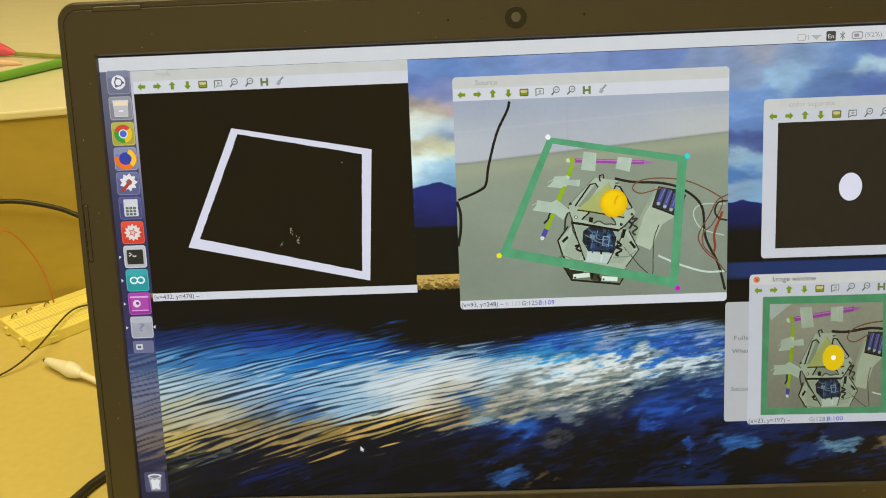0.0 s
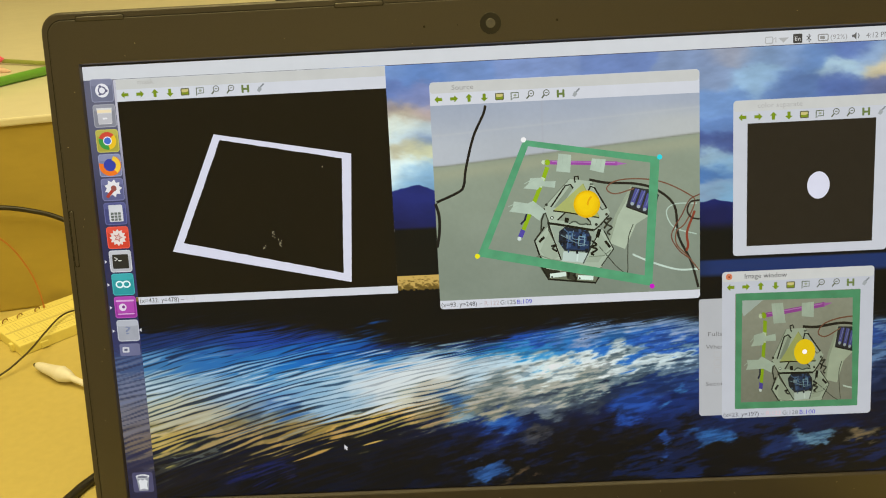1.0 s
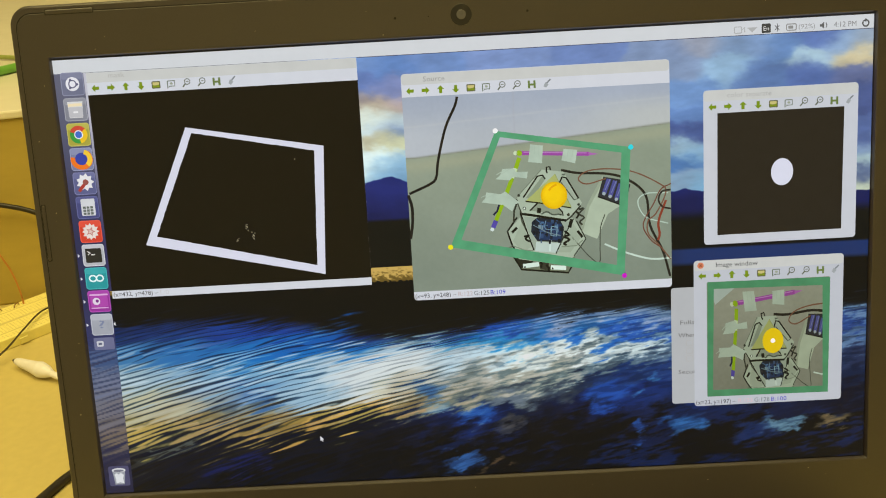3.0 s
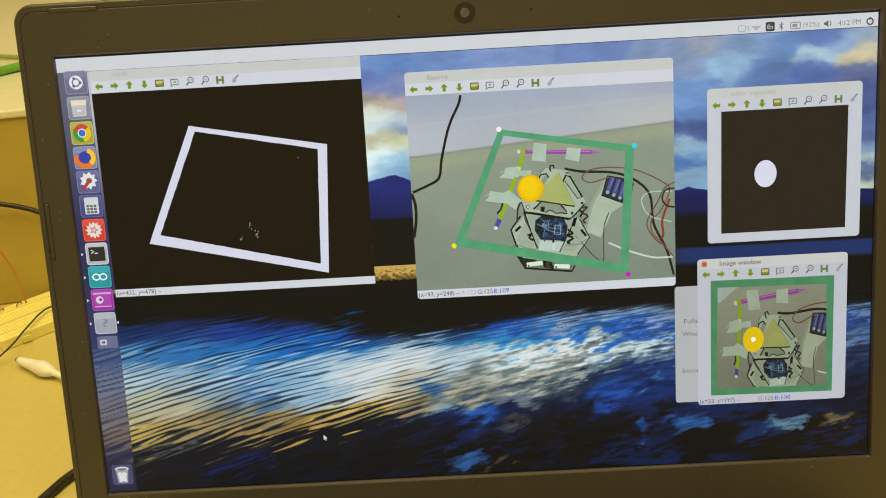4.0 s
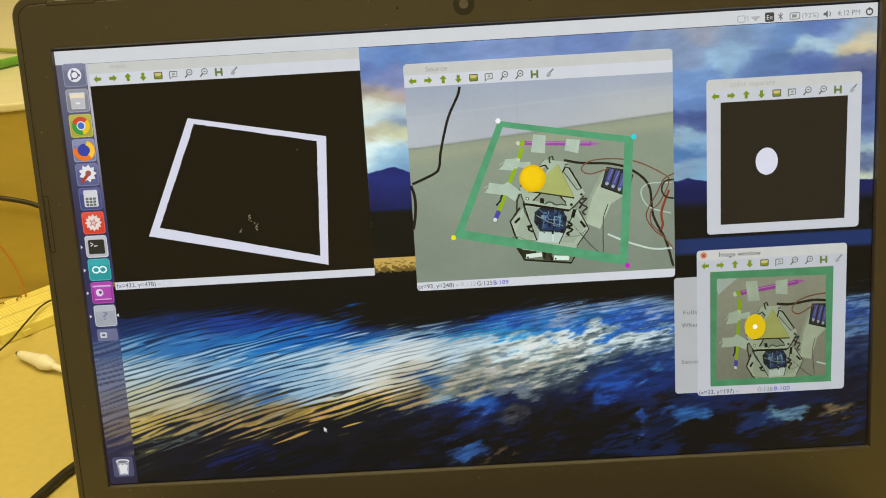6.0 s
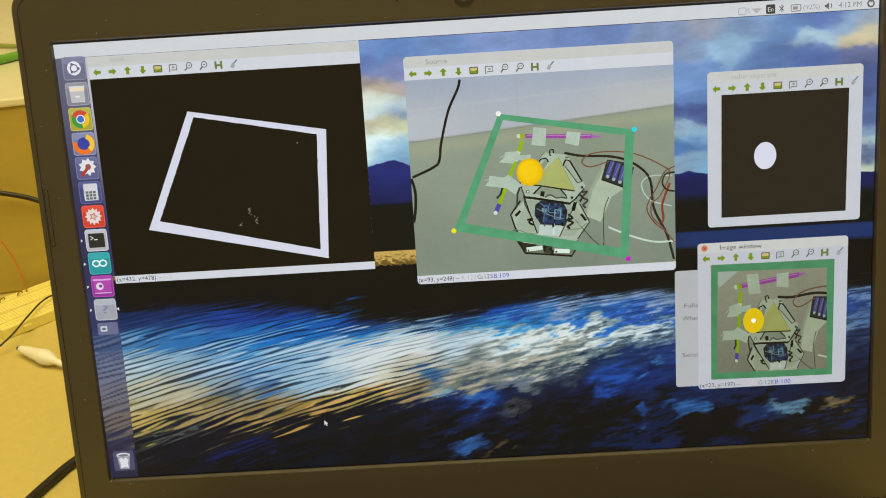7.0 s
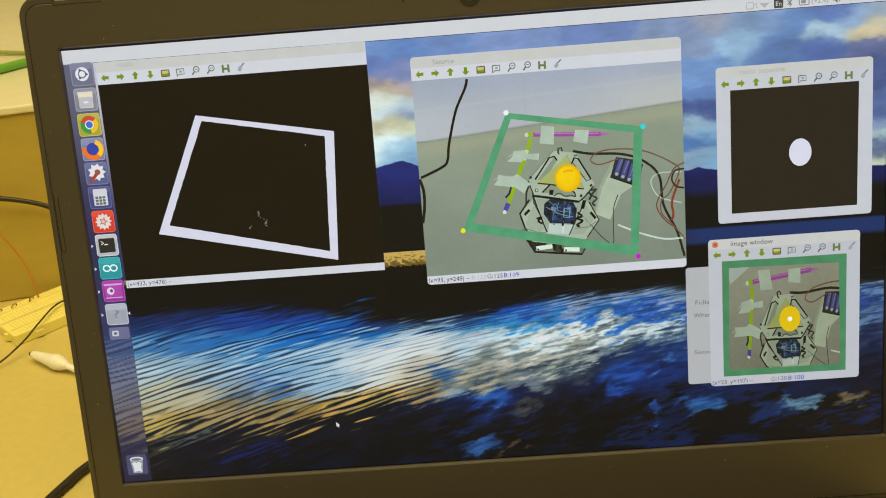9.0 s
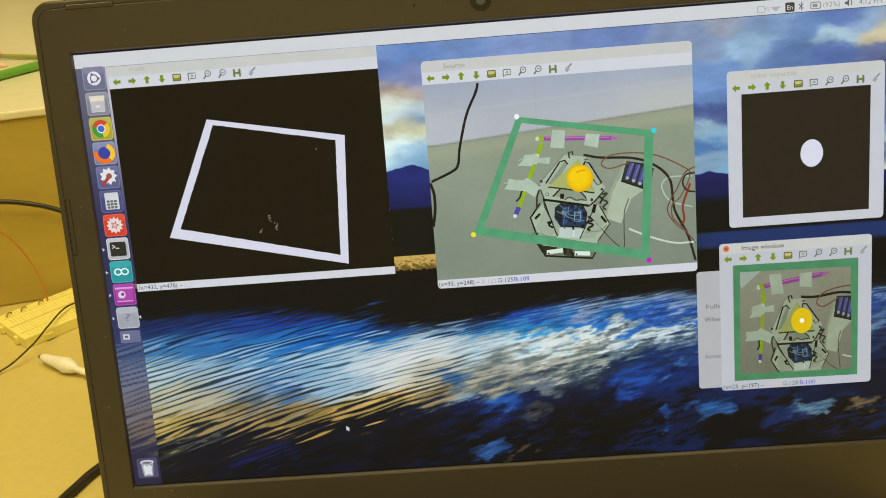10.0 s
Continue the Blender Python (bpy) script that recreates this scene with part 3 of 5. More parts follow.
def mask_window(e):
    w = app_window(e, "picture window with a white outlined frame on black", 54.5, 23, 508, 409.5, 40, (68.5, 49), "mask", (92, 29, 27), (176, 176, 172), 3, radius=1)
    # Emission raised from black to dim brown, for room light reflected in the panel.
    flat("picture", [[(54.5, 60), (508, 60), (508, 396), (54.5, 396)]], (19, 16, 11), w, 5, "black mask picture", 0.12)
    q = [(211.9, 121.8), (442.5, 165.3), (428.8, 385.9), (123.5, 318.4)]
    i = [(221.3, 131.9), (425.8, 172.4), (415.9, 369.6), (143.9, 304.7)]
    rng = random.Random(3)
    ring = []
    for k in range(4):
        a, b, c, d = q[k], q[(k + 1) % 4], i[(k + 1) % 4], i[k]
        n = 26
        jag = [(rng.uniform(-0.4, 0.4), rng.uniform(-0.4, 0.4)) for _ in range(n + 1)]
        jag[0] = jag[n] = (0, 0)
        for s in range(n):
            f, g = s / n, (s + 1) / n
            ring.append([(a[0] + (b[0] - a[0]) * f, a[1] + (b[1] - a[1]) * f), (a[0] + (b[0] - a[0]) * g, a[1] + (b[1] - a[1]) * g),
                         (d[0] + (c[0] - d[0]) * g + jag[s + 1][0], d[1] + (c[1] - d[1]) * g + jag[s + 1][1]), (d[0] + (c[0] - d[0]) * f + jag[s][0], d[1] + (c[1] - d[1]) * f + jag[s][1])])
    flat("white_outline", ring, (212, 214, 230), w, 6, "white four-sided outline", 0.02)
    spots = []
    for (cu, cv), n in (((301.8, 294.5), 6), ((310.2, 311.5), 9), ((281.5, 317), 4)):
        for k in range(n):
            u, v = rng.gauss(cu, 1.6), rng.gauss(cv, 4.0)
            spots.append([(u - 0.6, v - 1.1), (u + 0.6, v - 1.1), (u + 0.6, v + 1.1), (u - 0.6, v + 1.1)])
    spots.append([(391, 184), (393, 184), (393, 186), (391, 186)])
    tagged(flat("specks", spots, (170, 165, 140), w, 6), kind="stuff")
    lettering("(x=432, y=478) \u2013", 57, 402.5, 78, (70, 70, 70), w, 6, 11)
    lettering("L:0", 139, 402.5, 15, (196, 196, 200), w, 6, 11)
    return w


def clipped(poly, edge):
    """What of a polygon lies inside the convex outline edge (both in display places)."""
    out = list(poly)
    mid = (sum(p[0] for p in edge) / len(edge), sum(p[1] for p in edge) / len(edge))
    for a, b in zip(edge, edge[1:] + edge[:1]):
        def side(p):
            return (b[0] - a[0]) * (p[1] - a[1]) - (b[1] - a[1]) * (p[0] - a[0])
        keep, pts, out = math.copysign(1, side(mid)), out, []
        for p, q in zip(pts, pts[1:] + pts[:1]):
            d, e = side(p) * keep, side(q) * keep
            if d >= 0:
                out.append(p)
            if d * e < 0:
                f = d / (d - e)
                out.append((p[0] + (q[0] - p[0]) * f, p[1] + (q[1] - p[1]) * f))
        if len(out) < 3:
            return []
    return out


def flattening(corners, to):
    """The flat mapping that carries four corners to four others."""
    rows, vals = [], []
    for (x, y), (a, b) in zip(corners, to):
        rows += [[x, y, 1, 0, 0, 0, -a * x, -a * y], [0, 0, 0, x, y, 1, -b * x, -b * y]]
        vals += [a, b]
    h = np.linalg.solve(np.array(rows), np.array(vals))

    def carry(p):
        d = h[6] * p[0] + h[7] * p[1] + 1
        return ((h[0] * p[0] + h[1] * p[1] + h[2]) / d, (h[3] * p[0] + h[4] * p[1] + h[5]) / d)
    return carry


def sketcher(w, show, edge, L, gain):
    """Returns two pens that draw on a picture window: filled shapes and lines, carried by show and kept inside edge."""
    def fill(name, polys, colour, k, label="", vary=0.06):
        polys = [c for c in (clipped([show(p) for p in poly], edge) for poly in polys) if len(c) > 2]
        if polys:
            return flat(name, polys, tuple(min(255, x * g) for x, g in zip(colour, gain)), w, L + 0.5 * k, label, vary)

    def line(name, pts, colour, width, k, smooth=0):
        fill(name, stripe(pts, width, smooth), colour, k)
    return fill, line


def robot(fill, line):
    """The small six-sided robot with its triangular plate, drawn as the live picture shows it."""
    white, shade, black = (186, 189, 173), (150, 154, 138), (24, 24, 20)
    # foot
    fill("robot_foot", [[(754.0, 365.6), (756.6, 374.7), (768.4, 396.1), (849.2, 406.5), (857.4, 393.1), (861.7, 377.5)]], (120, 120, 102), 1)
    fill("robot_foot_shade", [[(757.6, 374.7), (789.5, 380.4), (787.2, 389.2), (768.5, 394.2)]], (44, 42, 34), 2)
    fill("robot_foot_shade", [[(799.2, 382.9), (816.6, 385.9), (814.2, 400.6), (800.6, 397.9)]], (60, 58, 48), 2)
    line("robot_foot_edge", [(754.8, 370.6), (768.4, 396.6), (849.2, 406.5), (856.4, 394.0)], black, 3.2, 3)
    for a, b in (((771.5, 390.8), (799.0, 388.9)), ((819.2, 395.5), (845.5, 397.9))):
        line("robot_foot_tube", [a, b], (236, 238, 232), 7.5, 3)
        fill("tube_end", [oval(a[0] + 3, a[1] + 2, 1.7, n=8)], black, 4)
    for p in ((802.9, 388.1), (815.3, 396.7)):
        line("robot_foot_bolt", [(p[0] - 4, p[1] - 6), (p[0] + 1, p[1]), (p[0] - 1, p[1] + 7)], black, 4, 4)
    # body panels
    fill("robot_body", [[(773.1, 301.9), (746.8, 329.8), (754.4, 357.7), (765.2, 378.1), (837.9, 392.0), (861.7, 377.5), (881.0, 349.9), (861.7, 312.6), (816.6, 302.4)]], white, 4)
    fill("body_panel", [[(774.8, 307.9), (788.4, 357.6), (770.6, 366.5), (755.8, 346.0)]], (174, 177, 161), 5)
    fill("body_panel", [[(859.5, 320.3), (874.3, 344.6), (854.1, 371.1), (832.8, 369.9)]], (172, 175, 159), 5)
    line("robot_body_edge", [(764.3, 305.3), (746.8, 328.8), (753.6, 351.8), (764.4, 374.1)], black, 3.0, 6)
    line("robot_body_edge", [(865.5, 316.7), (881.0, 348.9), (859.8, 377.4)], (52, 54, 46), 2.2, 6)
    fill("robot_cavity", [[(775.0, 304.0), (857.7, 318.3), (832.8, 369.9), (792.1, 363.7)]], (168, 172, 160), 6)
    fill("clear_base", [[(795.5, 349.2), (839.1, 354.5), (830.8, 370.8), (793.0, 365.8)]], (206, 210, 208), 7)
    line("clear_base_rib", [(821.1, 341.7), (818.3, 367.2)], (226, 230, 228), 3, 8)
    # circuit board
    fill("circuit_board", [[(789.1, 314.5), (799.0, 307.2), (838.4, 315.3), (843.8, 327.3), (840.1, 352.6), (797.5, 348.3), (787.4, 332.0)]], (34, 40, 54), 8)
    fill("circuit_board_face", [[(801.7, 313.2), (840.2, 321.2), (838.3, 349.5), (800.5, 345.5)]], (38, 57, 96), 9)
    for a, b, c in (((804.5, 315.3), (810.0, 325.4), (78, 108, 150)), ((812.9, 325.6), (816.2, 341.4), (24, 30, 44)), ((826.6, 321.4), (834.1, 327.7), (92, 122, 158)), ((819.5, 331.8), (823.8, 345.8), (28, 34, 50)), ((802.0, 330.9), (808.4, 343.0), (58, 80, 124)), ((836.2, 324.9), (843.7, 333.1), (26, 30, 40))):
        fill("circuit_chip", [[a, (b[0], a[1]), b, (a[0], b[1])]], c, 10)
    r = [(822.6, 324.2), (832.3, 325.7), (830.8, 341.3), (821.1, 339.8)]
    line("circuit_frame", r + r[:1], (140, 168, 190), 1.6, 11)
    line("circuit_wire", [(791.8, 320.5), (803.1, 327.0), (816.5, 334.6), (837.6, 340.7)], (120, 136, 150), 1.5, 11, 5)
    line("circuit_wire", [(797.0, 310.0), (805.3, 321.2), (801.5, 344.6)], (86, 112, 150), 1.4, 11, 4)
    line("circuit_wire", [(813.3, 313.9), (811.9, 327.5), (830.2, 330.4)], (120, 146, 176), 1.2, 11, 4)
    rng = random.Random(4)
    for _ in range(30):
        u, v = rng.uniform(791.1, 840.2), rng.uniform(312.7, 351.6)
        a, b = rng.uniform(1.0, 3.2), rng.uniform(1.0, 3.6)
        fill("board_component", [[(u - a, v - b), (u + a, v - b), (u + a, v + b), (u - a, v + b)]], rng.choice([(20, 24, 34), (24, 28, 40), (58, 80, 120), (86, 108, 140), (130, 146, 160)]), 10.6)
    # struts and servo horns
    line("robot_strut", [(771.3, 299.9), (778.1, 323.7), (791.1, 363.7)], black, 2.2, 12)
    line("robot_strut", [(860.7, 312.6), (843.3, 342.9), (828.8, 371.7)], (48, 48, 42), 2.0, 12)
    line("servo_rod", [(857.8, 313.4), (853.5, 327.8)], black, 6, 12)
    line("servo_horn", [(844.6, 333.2), (852.2, 340.5), (842.4, 342.9), (852.9, 348.4), (843.0, 354.7), (847.7, 357.9)], black, 3.6, 12, 4)
    line("servo_horn", [(774.6, 339.2), (783.3, 337.7), (777.3, 343.2), (784.9, 348.6)], black, 3.4, 12, 4)
    line("servo_horn", [(869.9, 297.5), (878.6, 296.1), (870.6, 305.3), (879.1, 311.6), (871.2, 319.0), (875.9, 324.2)], (56, 56, 48), 3.2, 7, 4)
    line("servo_horn", [(863.1, 299.1), (869.7, 305.3), (865.6, 312.9)], black, 3.2, 7, 4)
    line("side_rod", [(765.3, 280.1), (759.9, 293.4), (758.1, 314.7)], (54, 54, 46), 3.0, 7)
    line("side_rod", [(770.5, 294.0), (771.8, 311.6), (779.8, 329.6)], (74, 74, 64), 2.4, 7)
    line("body_slot", [(754.5, 331.2), (763.6, 322.9)], black, 4.4, 12)
    line("body_slot", [(866.9, 334.4), (875.3, 345.7)], black, 4.4, 12)
    line("body_fold", [(754.5, 353.8), (774.6, 362.8), (790.1, 364.6)], (134, 138, 122), 1.8, 12)
    line("body_fold", [(838.9, 360.4), (864.2, 359.8), (876.1, 350.6)], (136, 140, 124), 1.8, 12)
    # top plate with its three openings
    fill("top_plate", [[(808.7, 225.7), (845.9, 231.6), (876.0, 286.2), (871.0, 293.7), (849.1, 314.9), (774.1, 301.0), (768.0, 284.1), (764.7, 271.4)]], white, 14)
    fill("plate_opening", [[(810.3, 236.3), (814.8, 242.3), (791.6, 273.8), (780.0, 273.2)]], shade, 15)
    fill("plate_opening", [[(840.6, 247.6), (845.6, 240.2), (868.5, 279.0), (862.6, 282.6)]], (176, 178, 164), 15)
    fill("plate_opening", [[(799.9, 282.0), (833.5, 288.7), (843.6, 305.8), (786.9, 294.9)]], (150, 152, 136), 15)
    line("opening_edge", [(814.8, 242.3), (810.3, 235.4), (801.6, 236.8), (776.2, 272.0)], black, 2.6, 16)
    line("opening_edge", [(838.6, 250.4), (843.7, 240.1), (850.4, 242.4), (870.4, 278.2)], black, 2.8, 16)
    line("opening_edge", [(841.5, 249.6), (862.7, 280.6), (870.4, 278.2)], (84, 86, 74), 1.8, 16)
    line("opening_edge", [(786.9, 294.9), (799.9, 283.0)], black, 2.6, 16)
    line("opening_edge", [(833.4, 289.7), (841.8, 299.9), (843.6, 305.8), (836.8, 304.4)], black, 2.4, 16)
    fill("front_motor", [[(799.6, 290.7), (806.3, 292.1), (805.1, 300.8), (798.3, 299.4)]], black, 17)
    line("front_cable", [(806.0, 301.8), (815.8, 298.4), (825.3, 303.8), (836.9, 303.5)], (84, 88, 78), 2.6, 17, 5)
    line("top_plate_edge", [(764.6, 273.3), (767.9, 286.1), (773.2, 300.9)], (60, 60, 50), 2.0, 17)
    line("top_plate_edge", [(769.3, 299.3), (782.8, 301.5), (848.1, 315.3)], black, 4.2, 17)
    line("top_plate_edge", [(848.1, 315.3), (858.0, 307.6), (873.9, 290.9)], (44, 44, 38), 2.6, 17)
    line("top_plate_edge", [(808.7, 225.7), (764.7, 271.4)], (126, 128, 114), 1.4, 17)
    line("bracket", [(817.2, 230.0), (817.5, 222.3), (823.2, 221.7), (824.0, 227.5)], black, 2.6, 18)
    line("bracket", [(842.9, 236.2), (848.6, 236.5)], (104, 106, 96), 3, 18)
    for p, r in (((818.1, 231.0), 1.6), ((777.4, 290.5), 3.0), ((852.3, 305.3), 2.6), ((870.1, 288.8), 2.4), ((768.7, 267.7), 2.4)):
        fill("plate_bolt", [oval(*p, r, n=10)], (52, 52, 44), 18)
    fill("plate_bolt", [oval(*(777.4, 290.5), 1.8, n=10)], (232, 232, 222), 19)
    fill("top_triangle", [[(831.4, 234.6), (857.4, 293.9), (779.8, 278.0)]], (186, 182, 112), 20, "olive yellow triangle plate")
    line("triangle_edge", [(779.8, 278.5), (800.9, 282.1), (857.4, 293.9)], (48, 44, 26), 2.4, 21)
    line("triangle_edge", [(831.4, 234.6), (857.5, 292.9)], (160, 158, 96), 1.2, 21)


def live_scene(fill, line, P):
    """What the camera picture shows on its floor: card, battery holder, robot, cables, pens and tape."""
    black = (24, 23, 22)
    line("robot_shade", [(749.6, 355.5), (765.0, 384.0), (837.7, 398.0)], (118, 122, 106), 12, 0)
    fill("white_box", [[(911.7, 242.9), (938.2, 260.7), (943.3, 293.8), (919.8, 308.0), (900.4, 350.0), (870.7, 336.6), (884.5, 290.6)]], (190, 192, 174), 0, "white card under a battery holder")
    fill("white_box_side", [[(911.7, 242.9), (915.5, 246.9), (889.3, 292.8), (875.5, 337.8), (870.7, 336.6), (884.5, 290.6)]], (166, 168, 150), 1)
    fill("battery_holder", [[(913.6, 243.9), (944.1, 250.4), (959.3, 259.9), (956.2, 269.4), (942.3, 293.7), (903.2, 277.1)]], (48, 48, 54), 2, "dark battery holder")
    for a, b in (((923.1, 248.3), (913.9, 272.8)), ((933.6, 251.8), (924.3, 278.2)), ((943.0, 257.1), (934.8, 283.6))):
        line("battery", [a, b], (84, 82, 152), 7.5, 3)
        line("battery_glint", [(a[0] + 2, a[1]), (b[0] + 2, b[1] - 6)], (128, 128, 180), 1.4, 4)
        fill("battery_end", [oval(*b, 3.0, n=12)], (172, 174, 186), 4)
    line("holder_rim", [(903.2, 277.1), (942.3, 293.7), (956.2, 269.4)], black, 2.2, 5)
    line("card_wire", [(915.0, 307.8), (906.7, 330.7), (904.9, 364.0), (903.3, 391.6), (887.0, 380.8), (868.1, 358.1), (853.2, 339.6)], (66, 66, 56), 1.6, 5, 6)
    robot(fill, line)
    line("dark_cable", [P(478, 198), P(560, 212), P(700, 216), P(800, 246), P(880, 320), P(900, 460), P(960, 580), P(995, 700)], (40, 35, 31), 4.2, 20, 6)
    line("brown_wire", [P(690, 238), P(600, 264), P(560, 240), P(600, 204), P(700, 192), P(820, 206), P(940, 260), P(975, 300), P(930, 400), P(890, 440), P(892, 500), P(940, 550), P(998, 620)], (130, 82, 64), 2.2, 22, 6)
    line("brown_wire", [P(998, 262), P(950, 290), P(915, 360), P(880, 420), P(868, 470), P(905, 530), P(960, 570)], (120, 66, 52), 2.0, 22, 6)
    line("red_wire", [P(975, 340), P(940, 440), P(945, 500), P(938, 530)], (150, 62, 44), 4, 23, 6)
    line("dark_loop", [P(998, 290), P(955, 300), P(940, 340), P(960, 372), P(998, 380)], (50, 40, 36), 3, 23, 6)
    line("white_cable", [P(685, 548), P(712, 560), P(790, 590), P(900, 618), P(998, 614)], (214, 220, 212), 3.2, 20, 6)
    line("white_cable", [P(985, 305), P(880, 310), P(842, 350), P(880, 420), P(985, 450)], (196, 204, 194), 2.0, 20, 6)
    pink, lime, tape = (172, 74, 170), (158, 184, 26), (194, 200, 188)
    line("pink_pen", [P(268, 118), P(610, 121)], pink, 6.8, 22)
    line("pen_glint", [P(300, 114), P(600, 117)], (206, 132, 204), 1.4, 22.6)
    fill("pen_tip", [[P(606, 113), P(655, 121), P(606, 130)]], (190, 104, 186), 22)
    line("lime_pen", [P(280, 140), P(262, 196), P(170, 440)], lime, 7.0, 22)
    line("pen_clip", [P(196, 326), P(176, 392), P(158, 412)], (40, 40, 66), 3.4, 22.4)
    line("pen_neck", [P(262, 190), P(246, 236)], (214, 220, 190), 7.2, 23)
    fill("lime_cap", [oval(*P(280, 118), 4.8, n=14)], lime, 23)
    fill("pen_end", [oval(*P(262, 118), 3.6, n=12)], (222, 224, 196), 23)
    line("purple_end", [P(170, 438), P(156, 472)], (88, 72, 172), 8, 23)
    fill("white_end", [oval(*P(152, 480), 3.4, n=12)], (226, 226, 228), 23.4)
    for pts in TAPES:
        fill("tape", [[P(*p) for p in pts]], tape, 24, "piece of pale masking tape", 0.10)
        a, b, c = Vector(pts[0]), Vector(pts[1]), Vector(pts[-2])
        for f in (0.35, 0.7):
            line("tape_crease", [P(*(a + (b - a) * f)), P(*(a + (b - a) * f + (c - b) * 0.55))], (188, 194, 182), 1.2, 24.6)
    fill("green_tape", [[TAPE_OUT[k], TAPE_OUT[(k + 1) % 4], TAPE_IN[(k + 1) % 4], TAPE_IN[k]] for k in range(4)], (92, 162, 122), 26, "green tape outline on the floor", 0.12)


TAPES = [[(332, 76), (392, 82), (388, 166), (322, 160)], [(490, 98), (555, 102), (545, 166), (480, 152)],
         [(200, 194), (254, 190), (264, 208), (320, 206), (316, 238), (250, 230), (236, 247), (168, 242), (192, 220)],
         [(124, 304), (190, 313), (214, 300), (282, 352), (262, 360), (246, 394), (204, 364), (102, 352), (120, 330)]]
TAPE_OUT = [(733.5, 156.5), (960.7, 196.1), (945.6, 416.5), (647.9, 350.6)]
TAPE_IN = [(741, 167.5), (945, 204.8), (932.9, 397.4), (667, 339)]


def picture_place(x, y):
    """From the live picture's own dots (about 1000 x 750) to the display."""
    h = E_MAP
    d = h[6] * x + h[7] * y + 1
    return ((h[0] * x + h[1] * y + h[2]) / d, (h[3] * x + h[4] * y + h[5]) / d)


def source_window(e):
    w = app_window(e, "live camera picture of a small robot with a ball", 580, 54.5, 1028, 441.5, 73, (594.5, 83), "Source", (617, 64.5, 36), (150, 150, 148), 3)

    EL, ER = (595.7, 194.8), (1027.9, 159.1)

    def view(U, V):
        rng = np.random.default_rng(11)
        n = noise_field(rng, U, V, 120, 90, 4)
        f = noise_field(rng, U, V, 5, 5, 2)
        edge = np.interp(U, [EL[0], ER[0]], [EL[1], ER[1]])
        wall = mix((160, 170, 186), (176, 183, 190), ease(V, 90, 170)) + (n - 0.5)[..., None] * 14
        wall = mix(wall, (186, 190, 184), ease(U, 820, 1000) * ease(V, 100, 140) * 0.6)
        wall = mix(wall, (164, 168, 178), np.exp(-((U - 766) / 1.6) ** 2) * 0.5)
        wall = mix(wall, (190, 194, 194), np.exp(-((V - edge + 52 - 0.02 * (U - 600)) / 1.6) ** 2) * 0.35)
        ground = mix((140, 152, 134), (125, 137, 123), ease(V, 180, 430)) + (n - 0.5)[..., None] * 20
        ground = mix(ground, (160, 164, 138), np.exp(-((V - edge - 14) / 12) ** 2) * 0.6)
        out = np.where((V < edge)[..., None], wall, ground)
        out = mix(out, (124, 128, 116), np.exp(-((V - edge) / 1.5) ** 2) * 0.7)
        return out + (f - 0.5)[..., None] * 4

    grid_picture("camera_picture", w, 580, 93, 1028, 426.5, 225, 168, view, 5, "live picture of beige floor and white wall")

    L = 7
    black = (26, 25, 24)
    flat("black_cable", stripe([(672.1, 96.4), (667.5, 111.8), (649.7, 147.6), (635, 199.9), (630.2, 228.1), (620.4, 239.4), (582.7, 255.1)], 4.4, 6), black, w, L)
    flat("black_cable", stripe([(580.4, 257.2), (585.6, 278.1), (585, 305.4), (580.1, 332.6)], 5, 6), black, w, L)
    fill, line = sketcher(w, lambda p: p, [(580, 93), (1028, 93), (1028, 426.5), (580, 426.5)], L, (0.89, 0.96, 0.93))
    live_scene(fill, line, picture_place)
    for p, c in zip(TAPE_OUT, ((240, 240, 240), (40, 210, 222), (196, 20, 190), (232, 224, 30))):
        flat("corner_dot", [oval(*p, 4.4, n=16)], c, w, L + 14)
    ball = flat("ball_picture", [oval(*BALL_AT, 22.6, 23.4, n=36)], (222, 176, 10), w, L + 15, "bright yellow ball", 0.04, about=BALL_AT)
    for k in range(5):
        shade = flat("ball_shade", [oval(BALL_AT[0] - 0.4 * k, BALL_AT[1] - 0.7 * k, 21.4 - 1.9 * k, 22 - 1.9 * k, n=30)], (232 + 3 * k, 188 + 4 * k, 12 + k), ball, 0.2 * k)
        shade.matrix_local = Matrix.Translation(-Vector(at(*BALL_AT, 0)) + Vector((0, -STEP * (L + 15), 0)))
    mark = flat("ball_mark", stripe([(BALL_AT[0] - 3, BALL_AT[1] + 8), (BALL_AT[0] - 1, BALL_AT[1]), (BALL_AT[0] + 4, BALL_AT[1] - 7)], 3.2, 4), (226, 166, 14), ball, 0, "brown seam mark on the ball", about=BALL_AT)
    lettering("(x=93, y=248) \u2013", 582, 434, 71, (40, 40, 44), w, 6, 11)
    lettering("R:122", 657, 434, 25, (186, 170, 172), w, 6, 11)
    lettering("G:125", 684, 434, 27, (84, 90, 92), w, 6, 11)
    lettering("B:109", 713, 434, 26, (50, 48, 190), w, 6, 11)
    return w, ball, mark


def blob_window(e):
    w = app_window(e, "picture window with one white spot on black", 1084, 109.5, 1343, 371, 128, (1099.5, 137.5), "color separate", (1124, 119, 74), (172, 172, 170), 3, body=(196, 200, 208))
    # Black raised further: panel glow and reflected room light put into the emission.
    flat("picture", [[(1107.5, 148), (1320, 148), (1318.5, 355), (1107, 355)]], (38, 34, 28), w, 5, "black picture", 0.08)
    blob = flat("white_spot", [oval(*BLOB_AT, 18.8, 23, n=36)], (214, 216, 232), w, 7, "white oval spot", 0.02, about=BLOB_AT)
    return w, blob


